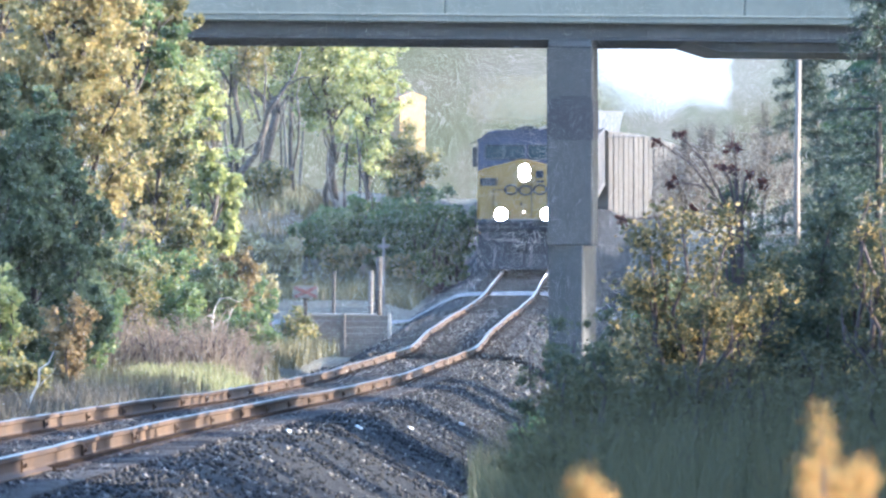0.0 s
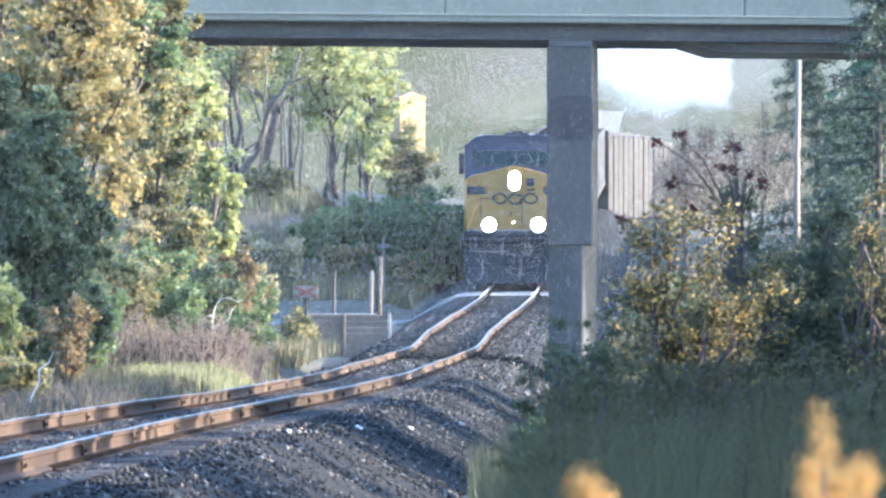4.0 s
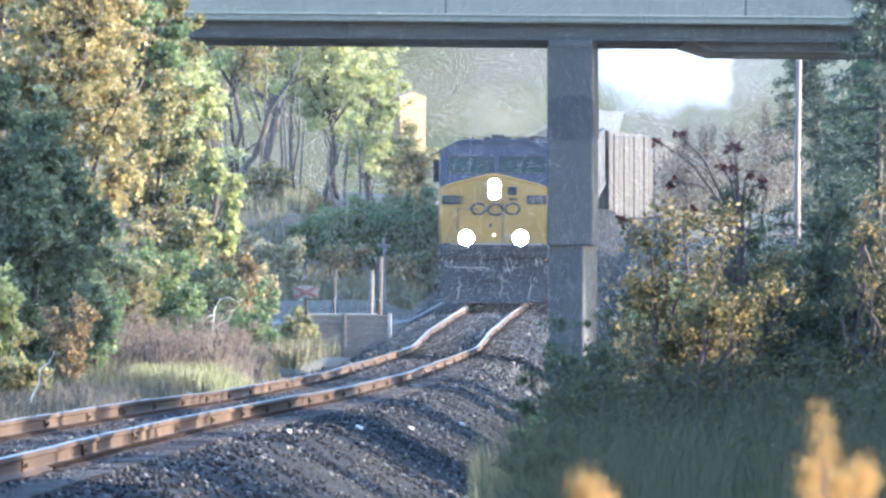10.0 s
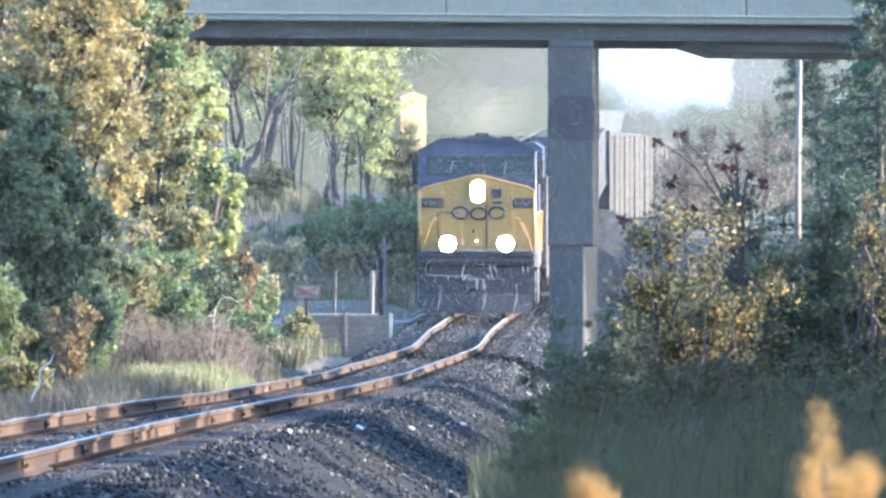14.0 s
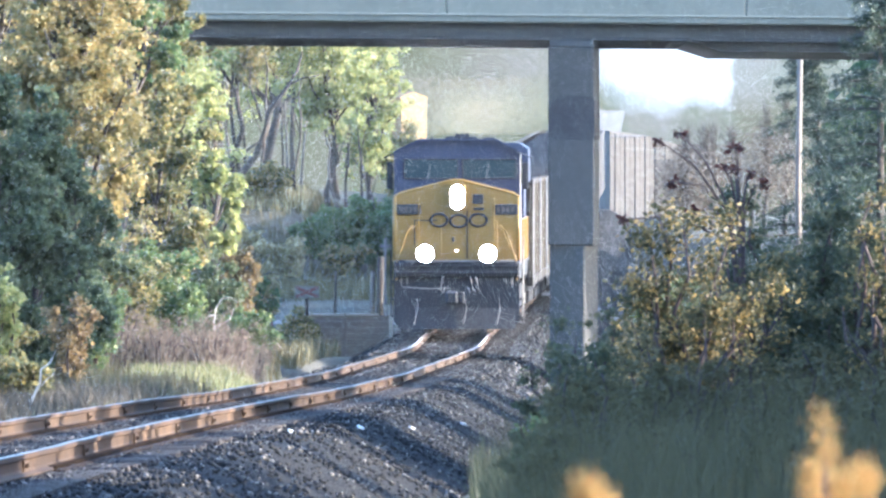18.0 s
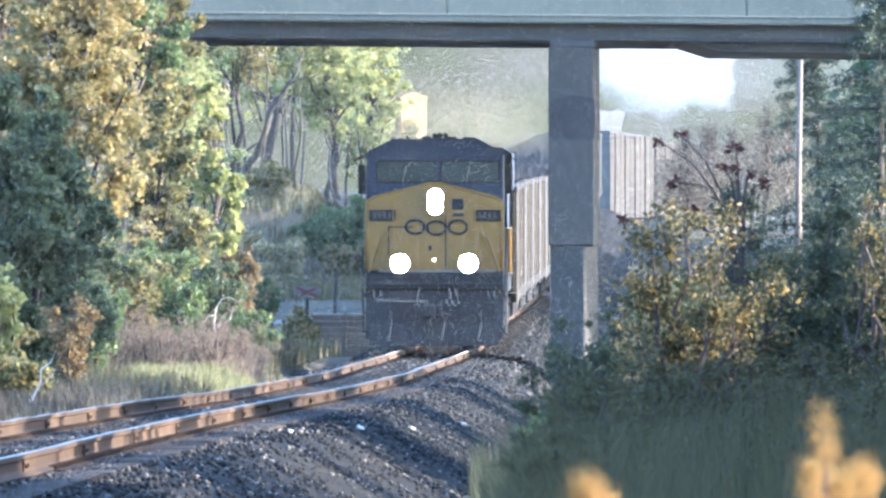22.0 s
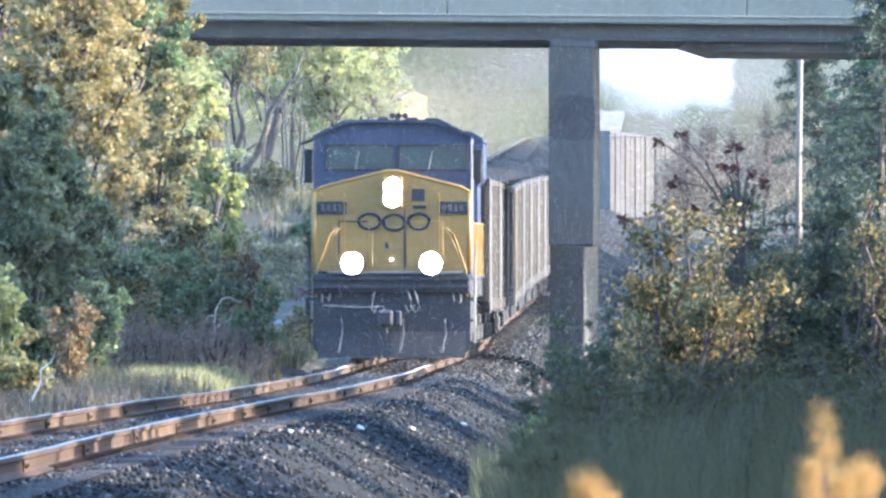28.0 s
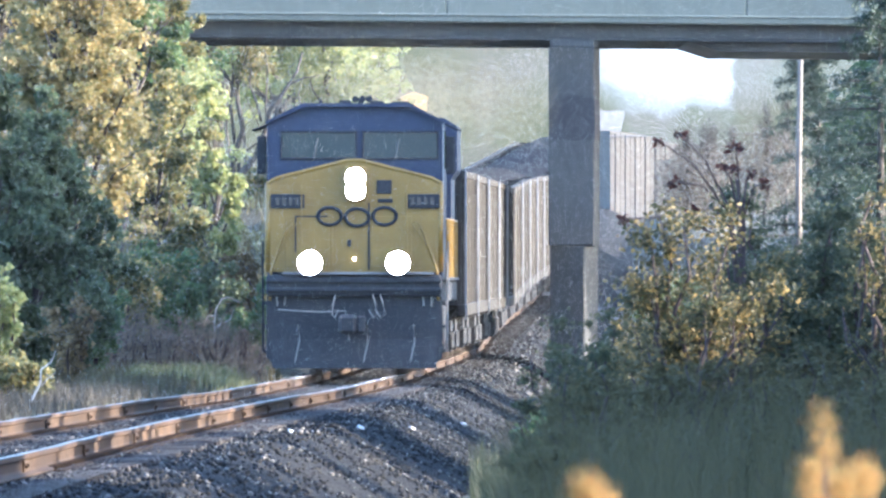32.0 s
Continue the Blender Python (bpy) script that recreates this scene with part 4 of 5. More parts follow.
# hedge added so its shade darkens the ground behind the column
for k in range(11):
    bush("bush", 9.5 + 0.12 * k + py.uniform(0, 1.5), 408 + 8 * k, 2.4, 2.5, py.choice([GREEN, DEEP]), 4500, 0.13, "tall bush added to shade the ground beyond the bridge", 240 + k, 9, "bushes beyond the bridge")

# thicket right of the line, near the eye
GR = "bushes right of the line"
for k, (x, d, w, h, mat, n, sz, lab) in enumerate((
        (2.0, 142, 1.6, 2.9, THICKET, 8500, 0.052, "bush with yellow-green leaves catching the sun"),
        (1.25, 146, 1.1, 2.2, SHADE_LEAF, 3600, 0.055, "thin green bush beside the ballast"),
        (1.0, 134, 0.85, 1.95, SHADE_LEAF, 4200, 0.055, "shaded bush at the edge of the ballast"),
        (3.1, 153, 1.7, 2.9, SHADE_LEAF, 15000, 0.055, "dense dark green bush in shade"),
        (3.75, 157, 1.5, 3.0, SHADE_LEAF, 13000, 0.055, "dense dark green bush in shade"),
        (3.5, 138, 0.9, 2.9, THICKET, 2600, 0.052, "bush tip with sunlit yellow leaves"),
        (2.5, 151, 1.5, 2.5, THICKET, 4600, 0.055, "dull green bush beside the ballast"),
        (4.5, 156, 1.8, 2.8, SHADE_LEAF, 13000, 0.055, "dense dark green bush in shade"),
        (1.0, 158, 0.8, 1.25, GREEN, 2600, 0.07, "small green bush at the edge of the ballast"))):
    bush("bush", x, d, w, h, mat, n, sz, lab, 200 + k, 12, GR, low=0.3, slim=0.27)
zs = ground_z(2.58, 152)
tall = thing("sumac", pose(2.58, 152, zs), "bare arching sumac stems with drooping dark red leaf tufts", "shrub")
py = random.Random(77)
for k, (tx, tz) in enumerate(((-1.01, 2.91), (-0.71, 3.59), (-0.54, 3.66), (-0.60, 3.24), (-0.05, 3.54), (-0.07, 3.34), (0.2, 3.22), (-0.42, 2.98), (-0.16, 3.36), (0.08, 3.30))):
    tz -= zs
    root = Vector((py.uniform(-0.05, 0.05), py.uniform(-0.1, 0.1), -0.05))
    tip = Vector((tx, py.uniform(-0.2, 0.2), tz))
    midp = Vector((tx * 0.14, 0, min(2.45, tz * 0.93)))
    pts = [root, root.lerp(midp, 0.5) + Vector((0.03, 0, 0)), midp, midp.lerp(tip, 0.5) + Vector((0, 0, 0.11)), tip, tip + Vector((-0.05, 0, -0.05))]
    part("stem", G().tube(pts, [0.015, 0.013, 0.011, 0.009, 0.007, 0.005], 6), TWIG, tall, "", True)
    rg = np.random.default_rng(500 + k)
    lp = rg.normal(size=(18, 3)) * (0.022, 0.022, 0.016) + np.array(tip)
    part("leaf_tuft", leaf_mesh("leaf_tuft", lp, 0.06, rg, SUMAC, slim=0.3), SUMAC, tall, "drooping dark red leaf tuft")
brush_patch("tall_grass", 0.5, 6.5, 88, 135, 62000, 1.15, GRASS, "tall dark green grass and weeds in shade", 210, 0.0018, 1.0, 2.4)
# dark leaf colour makes these sunlit weeds look shaded
brush_patch("ballast_edge_weeds", 0.3, 2.0, 135, 200, 4000, 0.7, SHADE_LEAF, "weeds along the edge of the ballast", 211, 0.007, 0.4, 3.0, "weeds")
brush_patch("dry_stalks", 0.4, 4.5, 92, 128, 160, 1.35, DEADWEED, "scattered dry stalks among the grass", 212, 0.006, 0.25, 2.4, "stalks")
brush_patch("far_verge_grass", 1.5, 14, 200, 375, 20000, 0.9, GRASS, "rough grass along the right verge", 213, 0.014, 0.4, 3.6)
brush_patch("rough_verge_grass", 3.0, 14, 375, 560, 16000, 0.8, GRASS, "rough grass beyond the bridge", 214, 0.02, 0.6, 3.4)
for k in range(34):
    bush("weed", 0.7 + 3.6 * ((k * 13) % 34) / 34, 97 + 1.1 * k, 0.8, 1.05 + 0.2 * (k % 3) + 0.012 * k, GRASS, 3400, 0.045, "leafy dark green weed in the long grass", 520 + k, 9, "weeds in the long grass", slim=0.25)
for x, d, h in ((1.62, 112, 1.6), (1.85, 118, 1.45), (0.95, 108, 1.15), (2.9, 115, 1.9)):
    th = thing("sapling", pose(x, d, ground_z(x, d)), "thin dark bare sapling in the long grass", "sapling", "saplings in the grass")
    part("trunk", G().tube(limb_path((0, 0, -0.05), (0.05, 0, h), py, 0.06, 5, 0.06), [0.022, 0.02, 0.018, 0.014, 0.01, 0.005], 6), TWIG, th, "", True)
    for q in range(4):
        s = 1 if q % 2 else -1
        part("limb", G().tube(limb_path((0.02, 0, h * (0.35 + 0.12 * q)), (s * 0.28, 0.05, h * (0.62 + 0.12 * q)), py, 0, 3), [0.010, 0.008, 0.006, 0.003], 5), TWIG, th, "", True)
for k, (x, z, n) in enumerate(((0.235, 2.525, 200), (0.27, 2.495, 150), (0.63, 2.49, 160), (0.66, 2.58, 60), (0.662, 2.625, 45), (0.70, 2.50, 170), (0.745, 2.51, 140), (0.67, 2.51, 160), (0.775, 2.5, 140))):
    rg = np.random.default_rng(300 + k)
    d = 29 + 0.4 * k
    zb = ground_z(x, d)
    th = thing("goldenrod", pose(x, d, zb), "goldenrod stalk with a fuzzy golden seed head", "plant", "stalks close to the eye")
    part("stem", G().tube([(0.02, 0, -0.02), (0.01, 0, (z - zb) * 0.6), (0, 0, z - zb)], [0.004, 0.003, 0.002], 5), TWIG, th)
    pts = rg.normal(size=(n * 9, 3)) * (0.014, 0.014, 0.019) + (0, 0, z - zb)
    part("seed_head", leaf_mesh("seed_head", pts, 0.0042, rg, GOLDENROD), GOLDENROD, th)

# unseen wood along the sunny side of the line, set so its shade falls across it
WOOD = "trees right of the line"
py = random.Random(31)
kinds = [tree("tree", 12.0, 82.0 + 5 * k, 9.0, 3.0, m, 14000, 0.36, "unseen leafy tree shading the line from its sunny side", 400 + k, 0.08, 0, 0.16, 22, group=WOOD) for k, m in enumerate((GREEN, YELLOWING, DEEP))]
# crowns and the clearings between them: place along the line, width and height of each tree beside the first one
tall_row = [81.2 + 4.2 * k for k in range(13)] + [174.8, 202.0, 206.5, 211.0, 215.5, 220.0, 250.5, 255.5, 260.5, 296.5, 302.0, 305.5, 317.0, 321.0]
slim_row = [158.2, 160.6, 163.2, 165.4, 181.0, 226.5, 230.0, 233.5, 237.0, 241.0, 244.5, 268.0, 274.0, 281.0, 287.5]
spots = [(d, 1.0, 1.4) for d in tall_row] + [(140.0, 0.95, 0.42), (143.6, 0.95, 0.42), (147.6, 0.95, 0.66), (151.8, 0.95, 0.66)] + [(193.0, 0.62, 1.4)]
spots += [(d, py.uniform(0.18, 0.34), py.uniform(1.2, 1.5)) for d in slim_row]
spots = [(9.6 + py.uniform(0, 1.2) + (d - 100) * 0.02, d, w, h) for d, w, h in spots]
spots += [(14.0 + py.uniform(0, 2) + (d - 100) * 0.025, d + py.uniform(-0.5, 0.5), w, h) for _, d, w, h in spots if w > 0.4]
# high trees added to throw shade on the bank
high = tree("tree", 17.5, 486.0, 10.2, 3.6, GREEN, 5500, 0.45, "high leafy tree added to shade the bank beyond the bridge", 409, 0.1, 0, 0.2, 26, group=WOOD)
for d in range(492, 680, 7):
    x = 17.5 + py.uniform(0, 3)
    copy_thing(high, pose(x, d, ground_z(x, d), 0, 0, py.uniform(0, 360)))
for x, d, w, h in spots:
    copy_thing(py.choice(kinds), pose(x, d, ground_z(x, d) - py.uniform(0, 0.4), 0, 0, py.uniform(0, 360)) @ Matrix.Diagonal((w, w, h, 1)))

# bush row out of view, low enough to shade the rails alone
for k in range(9):
    bush("bush", 6.7 + 0.3 * (k % 2), 133.5 + 2.6 * k, 2.6, 3.2, DEEP, 5200, 0.12, "unseen dark green bush added to shade the rails", 600 + k, 8, "bushes along the wood", low=0.0)
WHITEP_LITTER = mottled("dirty_white_plastic", [(0.3, (0.5, 0.5, 0.47)), (0.7, (0.7, 0.7, 0.67))], 12, 3, 0.4)
# pale leafy bush, stones and bits of litter along the line
bush("bush", -4.35, 432, 0.9, 2.5, STRAW, 2600, 0.09, "bush with pale seed heads before the crossing", 570, 9, "bushes before the crossing", low=0.5)
bush("bush", -4.9, 425, 1.6, 2.0, GREEN, 4200, 0.10, "dull green bush before the crossing", 571, 9, "bushes before the crossing")
bush("bush", -3.6, 445, 1.3, 1.2, OLIVE, 3200, 0.10, "low olive-leaved bush before the crossing", 572, 9, "bushes before the crossing")
py = random.Random(91)
for k in range(9):
    x, d = -3.9 + 0.16 * k + py.uniform(-0.1, 0.1), 455 + py.uniform(-6, 8)
    r = py.uniform(0.10, 0.22)
    g = G()
    g.add([(py.uniform(0.8, 1.2) * r * math.cos(a) * math.cos(b), py.uniform(0.8, 1.2) * r * math.sin(a) * math.cos(b), 0.6 * r * math.sin(b) * py.uniform(0.8, 1.2) + 0.2 * r)
           for b in (-0.6, 0.3, 1.1) for a in [q * 1.047 for q in range(6)]],
          [(i * 6 + q, i * 6 + (q + 1) % 6, i * 6 + 6 + (q + 1) % 6, i * 6 + 6 + q) for i in range(2) for q in range(6)] + [tuple(range(12, 18)), tuple(range(5, -1, -1))])
    ob = solid("rock", g, RAILP, "pale broken rock lying beside the track", "rock", "rocks beside the track")
    ob.matrix_basis = pose(x, d, ground_z(x, d), 0, 0, py.uniform(0, 90))
for x_o, d in ((2.15, 228), (1.9, 205), (2.4, 262), (1.6, 183)):
    x = track_x(d) + x_o
    ob = solid("scrap", G().box(-0.04, 0.04, -0.03, 0.03, 0, 0.03, 0.006), WHITEP_LITTER, "small white scrap lying on the ballast", "litter", "scraps on the ballast")
    ob.matrix_basis = pose(x, d, bed_z(x, d) + 0.02, 12, 18, 25)
brush_patch("near_verge_grass", -3.0, 7.0, -9, 70, 6000, 0.28, GRASS, "short grass on the verge underfoot", 215, 0.004, 0.9, 2.6)
brush_patch("far_side_grass", -16.0, -7.0, -9, 120, 6000, 0.45, GRASS, "rough grass on the far side of the track", 216, 0.006, 0.9, 2.6)
# ---- flakes added to imitate haze and veiling glare ----
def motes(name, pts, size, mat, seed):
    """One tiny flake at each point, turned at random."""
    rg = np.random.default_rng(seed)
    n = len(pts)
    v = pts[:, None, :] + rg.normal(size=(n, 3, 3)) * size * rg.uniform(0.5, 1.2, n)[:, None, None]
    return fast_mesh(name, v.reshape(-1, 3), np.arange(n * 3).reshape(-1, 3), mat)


def flake_material(name, color):
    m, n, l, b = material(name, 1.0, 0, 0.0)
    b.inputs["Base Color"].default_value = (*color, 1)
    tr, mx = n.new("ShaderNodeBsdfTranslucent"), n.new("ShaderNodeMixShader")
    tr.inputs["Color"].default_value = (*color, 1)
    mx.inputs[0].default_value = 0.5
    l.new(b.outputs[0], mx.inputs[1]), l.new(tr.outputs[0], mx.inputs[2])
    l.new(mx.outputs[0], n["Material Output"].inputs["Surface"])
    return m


HAZE_FLAKE = flake_material("pale_haze_flakes", (0.68, 0.69, 0.66))


def haze_veil(count, d0, d1, x0, x1, z0, z1, size, seed, label):
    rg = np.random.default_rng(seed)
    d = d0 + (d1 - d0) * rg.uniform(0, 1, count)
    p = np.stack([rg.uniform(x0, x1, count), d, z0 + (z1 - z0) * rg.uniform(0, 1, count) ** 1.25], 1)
    tagged(new("airborne_dust", motes("airborne_dust", p, size, HAZE_FLAKE, seed + 1)), label, "dust", "", "stuff")


# two veils of flakes that lift the dark tones like haze
haze_veil(370000, 404, 620, -13.5, 13.5, -0.5, 9.5, 0.0054, 900, "tiny pale flakes added as haze over the line beyond the bridge")
haze_veil(330000, 222, 376, -8.8, 7.6, -0.3, 7.0, 0.0036, 902, "tiny pale flakes added as thin haze before the bridge")

# ---- train ----
YELLOW = mottled("yellow_paint", [(0.3, (0.19, 0.112, 0.020)), (0.55, (0.245, 0.15, 0.028)), (0.8, (0.29, 0.195, 0.055))], 5, 0.9, 0.45, 0.0, 0.5, 0.05, 0.003)
BLUE = mottled("dark_blue_paint", [(0.3, (0.025, 0.033, 0.062)), (0.6, (0.038, 0.048, 0.084)), (0.85, (0.07, 0.078, 0.10))], 5, 0.8, 0.45, 0.0, 0.3, 0.05, 0.003)
BLACK = mottled("grimy_black_steel", [(0.3, (0.026, 0.028, 0.033)), (0.6, (0.042, 0.044, 0.049)), (0.85, (0.085, 0.08, 0.074))], 8, 1.2, 0.7, spec=0.15)
GREYP = mottled("pale_grey_paint", [(0.3, (0.22, 0.225, 0.235)), (0.7, (0.32, 0.32, 0.32))], 6, 1, 0.5)
WHITEP = mottled("worn_white_paint", [(0.3, (0.58, 0.58, 0.55)), (0.7, (0.78, 0.77, 0.74))], 9, 2, 0.5)
# vertical colour streaks imitate sunlit rib faces and the dark between them
CARS = mottled("rib_light_streaked_steel", [(0.36, (0.012, 0.011, 0.010)), (0.46, (0.024, 0.021, 0.018)), (0.56, (0.044, 0.040, 0.032)), (0.68, (0.09, 0.082, 0.063))], 2.2, 0.7, 0.75, 0.0, 0.2, stretch=(1, 1, 0.03))
COAL = mottled("coal", [(0.3, (0.012, 0.012, 0.013)), (0.7, (0.04, 0.04, 0.042))], 12, 1.0, 0.95, spec=0.05, bumpy=1.0, dist=0.1)
WHEEL = mottled("worn_wheel_steel", [(0.3, (0.06, 0.045, 0.035)), (0.7, (0.2, 0.17, 0.14))], 8, 2, 0.5, 0.7)
HOSE = mottled("dull_grey_rubber", [(0.3, (0.13, 0.125, 0.12)), (0.7, (0.24, 0.23, 0.21))], 9, 2, 0.6)
LAMP = glow("lit_headlamp", (1.0, 0.90, 0.82), 70.0)
MARKER = glow("lit_marker", (1.0, 0.88, 0.7), 4.0)


def glass_material():
    m, n, l, b = material("cab_glass", 0.05, 0, 0.6)
    b.inputs["Base Color"].default_value = (0.025, 0.045, 0.055, 1)
    nz = noise_tex(n, l, 3, 3)
    mr = n.new("ShaderNodeMapRange")
    mr.inputs["To Min"].default_value, mr.inputs["To Max"].default_value = 0.03, 0.16
    l.new(nz.outputs[0], mr.inputs["Value"]), l.new(mr.outputs[0], b.inputs["Roughness"])
    return m


GLASS = glass_material()
SPIN = []          # wheelsets and their axle positions


def wheelset(parent, y, r, gauge=0.755):
    g = G()
    g.tube([(-0.95, 0, 0), (0.95, 0, 0)], 0.085, 10)
    for s in (-1, 1):
        prof = [(-0.075, 0.10), (-0.075, r + 0.028), (-0.045, r + 0.028), (-0.035, r), (0.065, r - 0.004), (0.065, r - 0.07), (0.02, r - 0.09), (0.02, 0.16), (0.075, 0.14), (0.075, 0.09)]
        g.tube([(s * (gauge + px), 0, 0) for px, _ in prof], [pr for _, pr in prof], 20)
        for k in range(3):       # web holes
            a = k * 2.094
            g.disc((s * (gauge + 0.022), math.cos(a) * r * 0.55, math.sin(a) * r * 0.55), r * 0.11, (1, 0, 0), 0.03, 8)
    ob = part("wheelset", g, WHEEL, parent, "", True)
    ob.location = (0, y, r)
    SPIN.append((ob, y, r))
    return ob


def side_frame(parent, s, y0, y1, r):
    x = s * 1.06
    g = G()
    prof = [(y0 - 0.45, r + 0.12), (y0 - 0.25, r + 0.42), (y1 + 0.25, r + 0.42), (y1 + 0.45, r + 0.12), (y1 + 0.3, r - 0.18), (y1 - 0.4, r - 0.05), ((y0 + y1) / 2 + 0.5, r - 0.22),
            ((y0 + y1) / 2 - 0.5, r - 0.22), (y0 + 0.4, r - 0.05), (y0 - 0.3, r - 0.18)]
    n = len(prof)
    g.add([(x - 0.07, a, b) for a, b in prof] + [(x + 0.07, a, b) for a, b in prof],
          [tuple(range(n)), tuple(range(2 * n - 1, n - 1, -1))] + [(i, i + n, (i + 1) % n + n, (i + 1) % n) for i in range(n)])
    fr = part("truck_frame", g, BLACK, parent)
    for y in (y0, y1):
        part("axle_box", G().box(x - 0.12, x + 0.12, y - 0.17, y + 0.17, r - 0.17, r + 0.17, 0.03), BLACK, fr)
    return fr


def locomotive():
    L = thing("locomotive", Matrix(), "diesel locomotive with a yellow nose, dark blue cab and lit headlights", "locomotive")
    # frame and pilot
    part("underframe", G().box(-1.45, 1.45, 0.7, 21.6, 1.25, 1.62, 0.03), BLACK, L)
    part("pilot", G().prism([(-1.5, 0.30), (-1.35, 0.16), (1.35, 0.16), (1.5, 0.30), (1.5, 1.35), (-1.5, 1.35)], 0.38, 0.62), BLACK, L, "black steel pilot plate")
    part("plow", G().add([(-1.4, 0.30, 0.12), (1.4, 0.30, 0.12), (0, 0.2, 0.12), (-1.42, 0.38, 0.62), (1.42, 0.38, 0.62), (0, 0.32, 0.62)], [(0, 2, 5, 3), (2, 1, 4, 5), (0, 3, 4, 1), (3, 5, 4), (0, 1, 2)]), BLACK, L)
    ac = part("anticlimber", G().box(-1.5, 1.5, 0.22, 0.62, 1.34, 1.72, 0.04), BLACK, L)
    for z in (1.42, 1.58):
        part("anticlimber_rib", G().box(-1.5, 1.5, 0.16, 0.24, z, z + 0.08, 0.02), BLACK, ac)
    part("ledge", G().box(-1.22, 1.35, 0.15, 0.5, 1.722, 1.765, 0.01), HOSE, L, "dull edge strip under the nose")
    # nose
    nose = part("nose", G().prism([(-1.5, 1.765), (1.5, 1.765), (1.5, 3.27), (1.32, 3.36), (0.12, 3.66), (-0.12, 3.66), (-1.32, 3.36), (-1.5, 3.27)], 0.42, 1.7), YELLOW, L, "yellow steel nose")
    part("nose_edge", G().tube([(-1.5, 0.44, 3.27), (-1.32, 0.44, 3.37), (-0.12, 0.44, 3.67), (0.12, 0.44, 3.67), (1.32, 0.44, 3.37), (1.5, 0.44, 3.27)], 0.04, 6), YELLOW, nose)
    for s in (-1, 1):
        part("nose_corner", G().tube([(s * 1.47, 0.46, 1.77), (s * 1.47, 0.46, 3.27)], 0.055, 10), YELLOW, nose, "", True)
    part("nose_door", G().box(-1.18, -0.42, 0.395, 0.425, 1.85, 2.72, 0.01).box(-0.42, -0.36, 0.39, 0.425, 1.85, 2.75, 0.01), YELLOW, nose)
    part("nose_door", G().box(0.28, 0.98, 0.395, 0.425, 1.85, 2.72, 0.01), YELLOW, nose)
    part("door_seam", G().box(0.235, 0.262, 0.40, 0.422, 1.80, 2.95, 0.002), BLACK, nose)
    part("door_seam", G().box(-1.02, -0.99, 0.39, 0.394, 2.1, 2.72, 0.001), BLACK, nose)
    part("door_seam", G().box(-1.02, -0.45, 0.39, 0.394, 2.70, 2.73, 0.001), BLACK, nose)
    part("latch", G().box(-0.12, -0.05, 0.37, 0.425, 2.2, 2.32, 0.01), BLACK, nose)
    # plain emblem shapes on the nose
    for cx, cz in ((-0.42, 2.72), (0.05, 2.70), (0.52, 2.72)):
        el = [(cx + 0.20 * math.cos(a), 0.39, cz + 0.15 * math.sin(a)) for a in [q * math.pi / 12 for q in range(25)]]
        part("emblem", G().tube(el, 0.034, 6), BLACK, nose, "dark blue oval ring emblem", True)
    for sx in (-1.14, 1.17):
        nb_ = part("number_board", G().box(sx - 0.29, sx + 0.29, 0.36, 0.425, 2.85, 3.10, 0.02), BLACK, nose, "dark number board")
        for q in range(4):
            part("digit_bar", G().box(sx - 0.20 + 0.11 * q, sx - 0.14 + 0.11 * q, 0.352, 0.362, 2.91, 3.04, 0.002), POLE_WOOD, nb_, "dull pale bar")
    part("horn_plate", G().box(0.38, 0.64, 0.39, 0.425, 3.10, 3.34, 0.02), BLACK, nose, "dark square plate")
    part("grille", G().box(0.40, 0.66, 0.395, 0.425, 2.95, 3.02, 0.006), BLACK, nose)
    # lamps
    hl = part("headlight", G().box(-0.17, 0.21, 0.33, 0.43, 2.97, 3.57, 0.05), YELLOW, L, "nose headlight housing")
    for z in (3.16, 3.38):
        part("lens", G().disc((0.02, 0.325, z), 0.165, (0, 1, 0), 0.03, 20), LAMP, hl, "lit white lens")
        # ring added to keep the lens light off the nose
        part("lamp_hood", G().tube([(0.02, 0.335, z), (0.02, 0.26, z)], 0.168, 20, False).tube([(0.02, 0.335, z), (0.02, 0.26, z)], 0.18, 20, False), BLACK, hl)
    for sx in (-0.75, 0.75):
        dl = part("ditch_light", G().tube([(sx, 0.10, 1.92), (sx, 0.30, 1.92)], [0.215, 0.17], 16), BLACK, L, "ditch light housing")
        part("lens", G().disc((sx, 0.092, 1.92), 0.2, (0, 1, 0), 0.02, 32), LAMP, dl, "lit white lens")
        # ring added here too, blocking light from the lens edge
        part("lamp_hood", G().tube([(sx, 0.2, 1.92), (sx, 0.04, 1.92)], 0.203, 24, False).tube([(sx, 0.2, 1.92), (sx, 0.04, 1.92)], 0.218, 24, False), BLACK, dl)
        part("lamp_bracket", G().box(sx - 0.05, sx + 0.05, 0.2, 0.32, 1.70, 1.80, 0.01), BLACK, dl)
    part("marker_lamp", G().disc((0.0, 0.40, 1.99), 0.024, (0, 1, 0), 0.04, 12), MARKER, L, "small amber marker lamp")
    # cab
    cab = part("cab", G().prism([(-1.5, 3.0), (1.5, 3.0), (1.5, 4.33), (0.92, 4.62), (-0.90, 4.62), (-1.5, 4.33)], 1.45, 4.6).box(-1.5, 1.5, 1.5, 4.6, 1.62, 3.0, 0.02), BLUE, L, "dark blue cab")
    part("cab_brow", G().prism([(-1.53, 4.30), (-1.53, 4.35), (-0.92, 4.66), (0.94, 4.66), (1.53, 4.35), (1.53, 4.30), (0.90, 4.60), (-0.88, 4.60)], 1.32, 1.62), BLUE, cab)
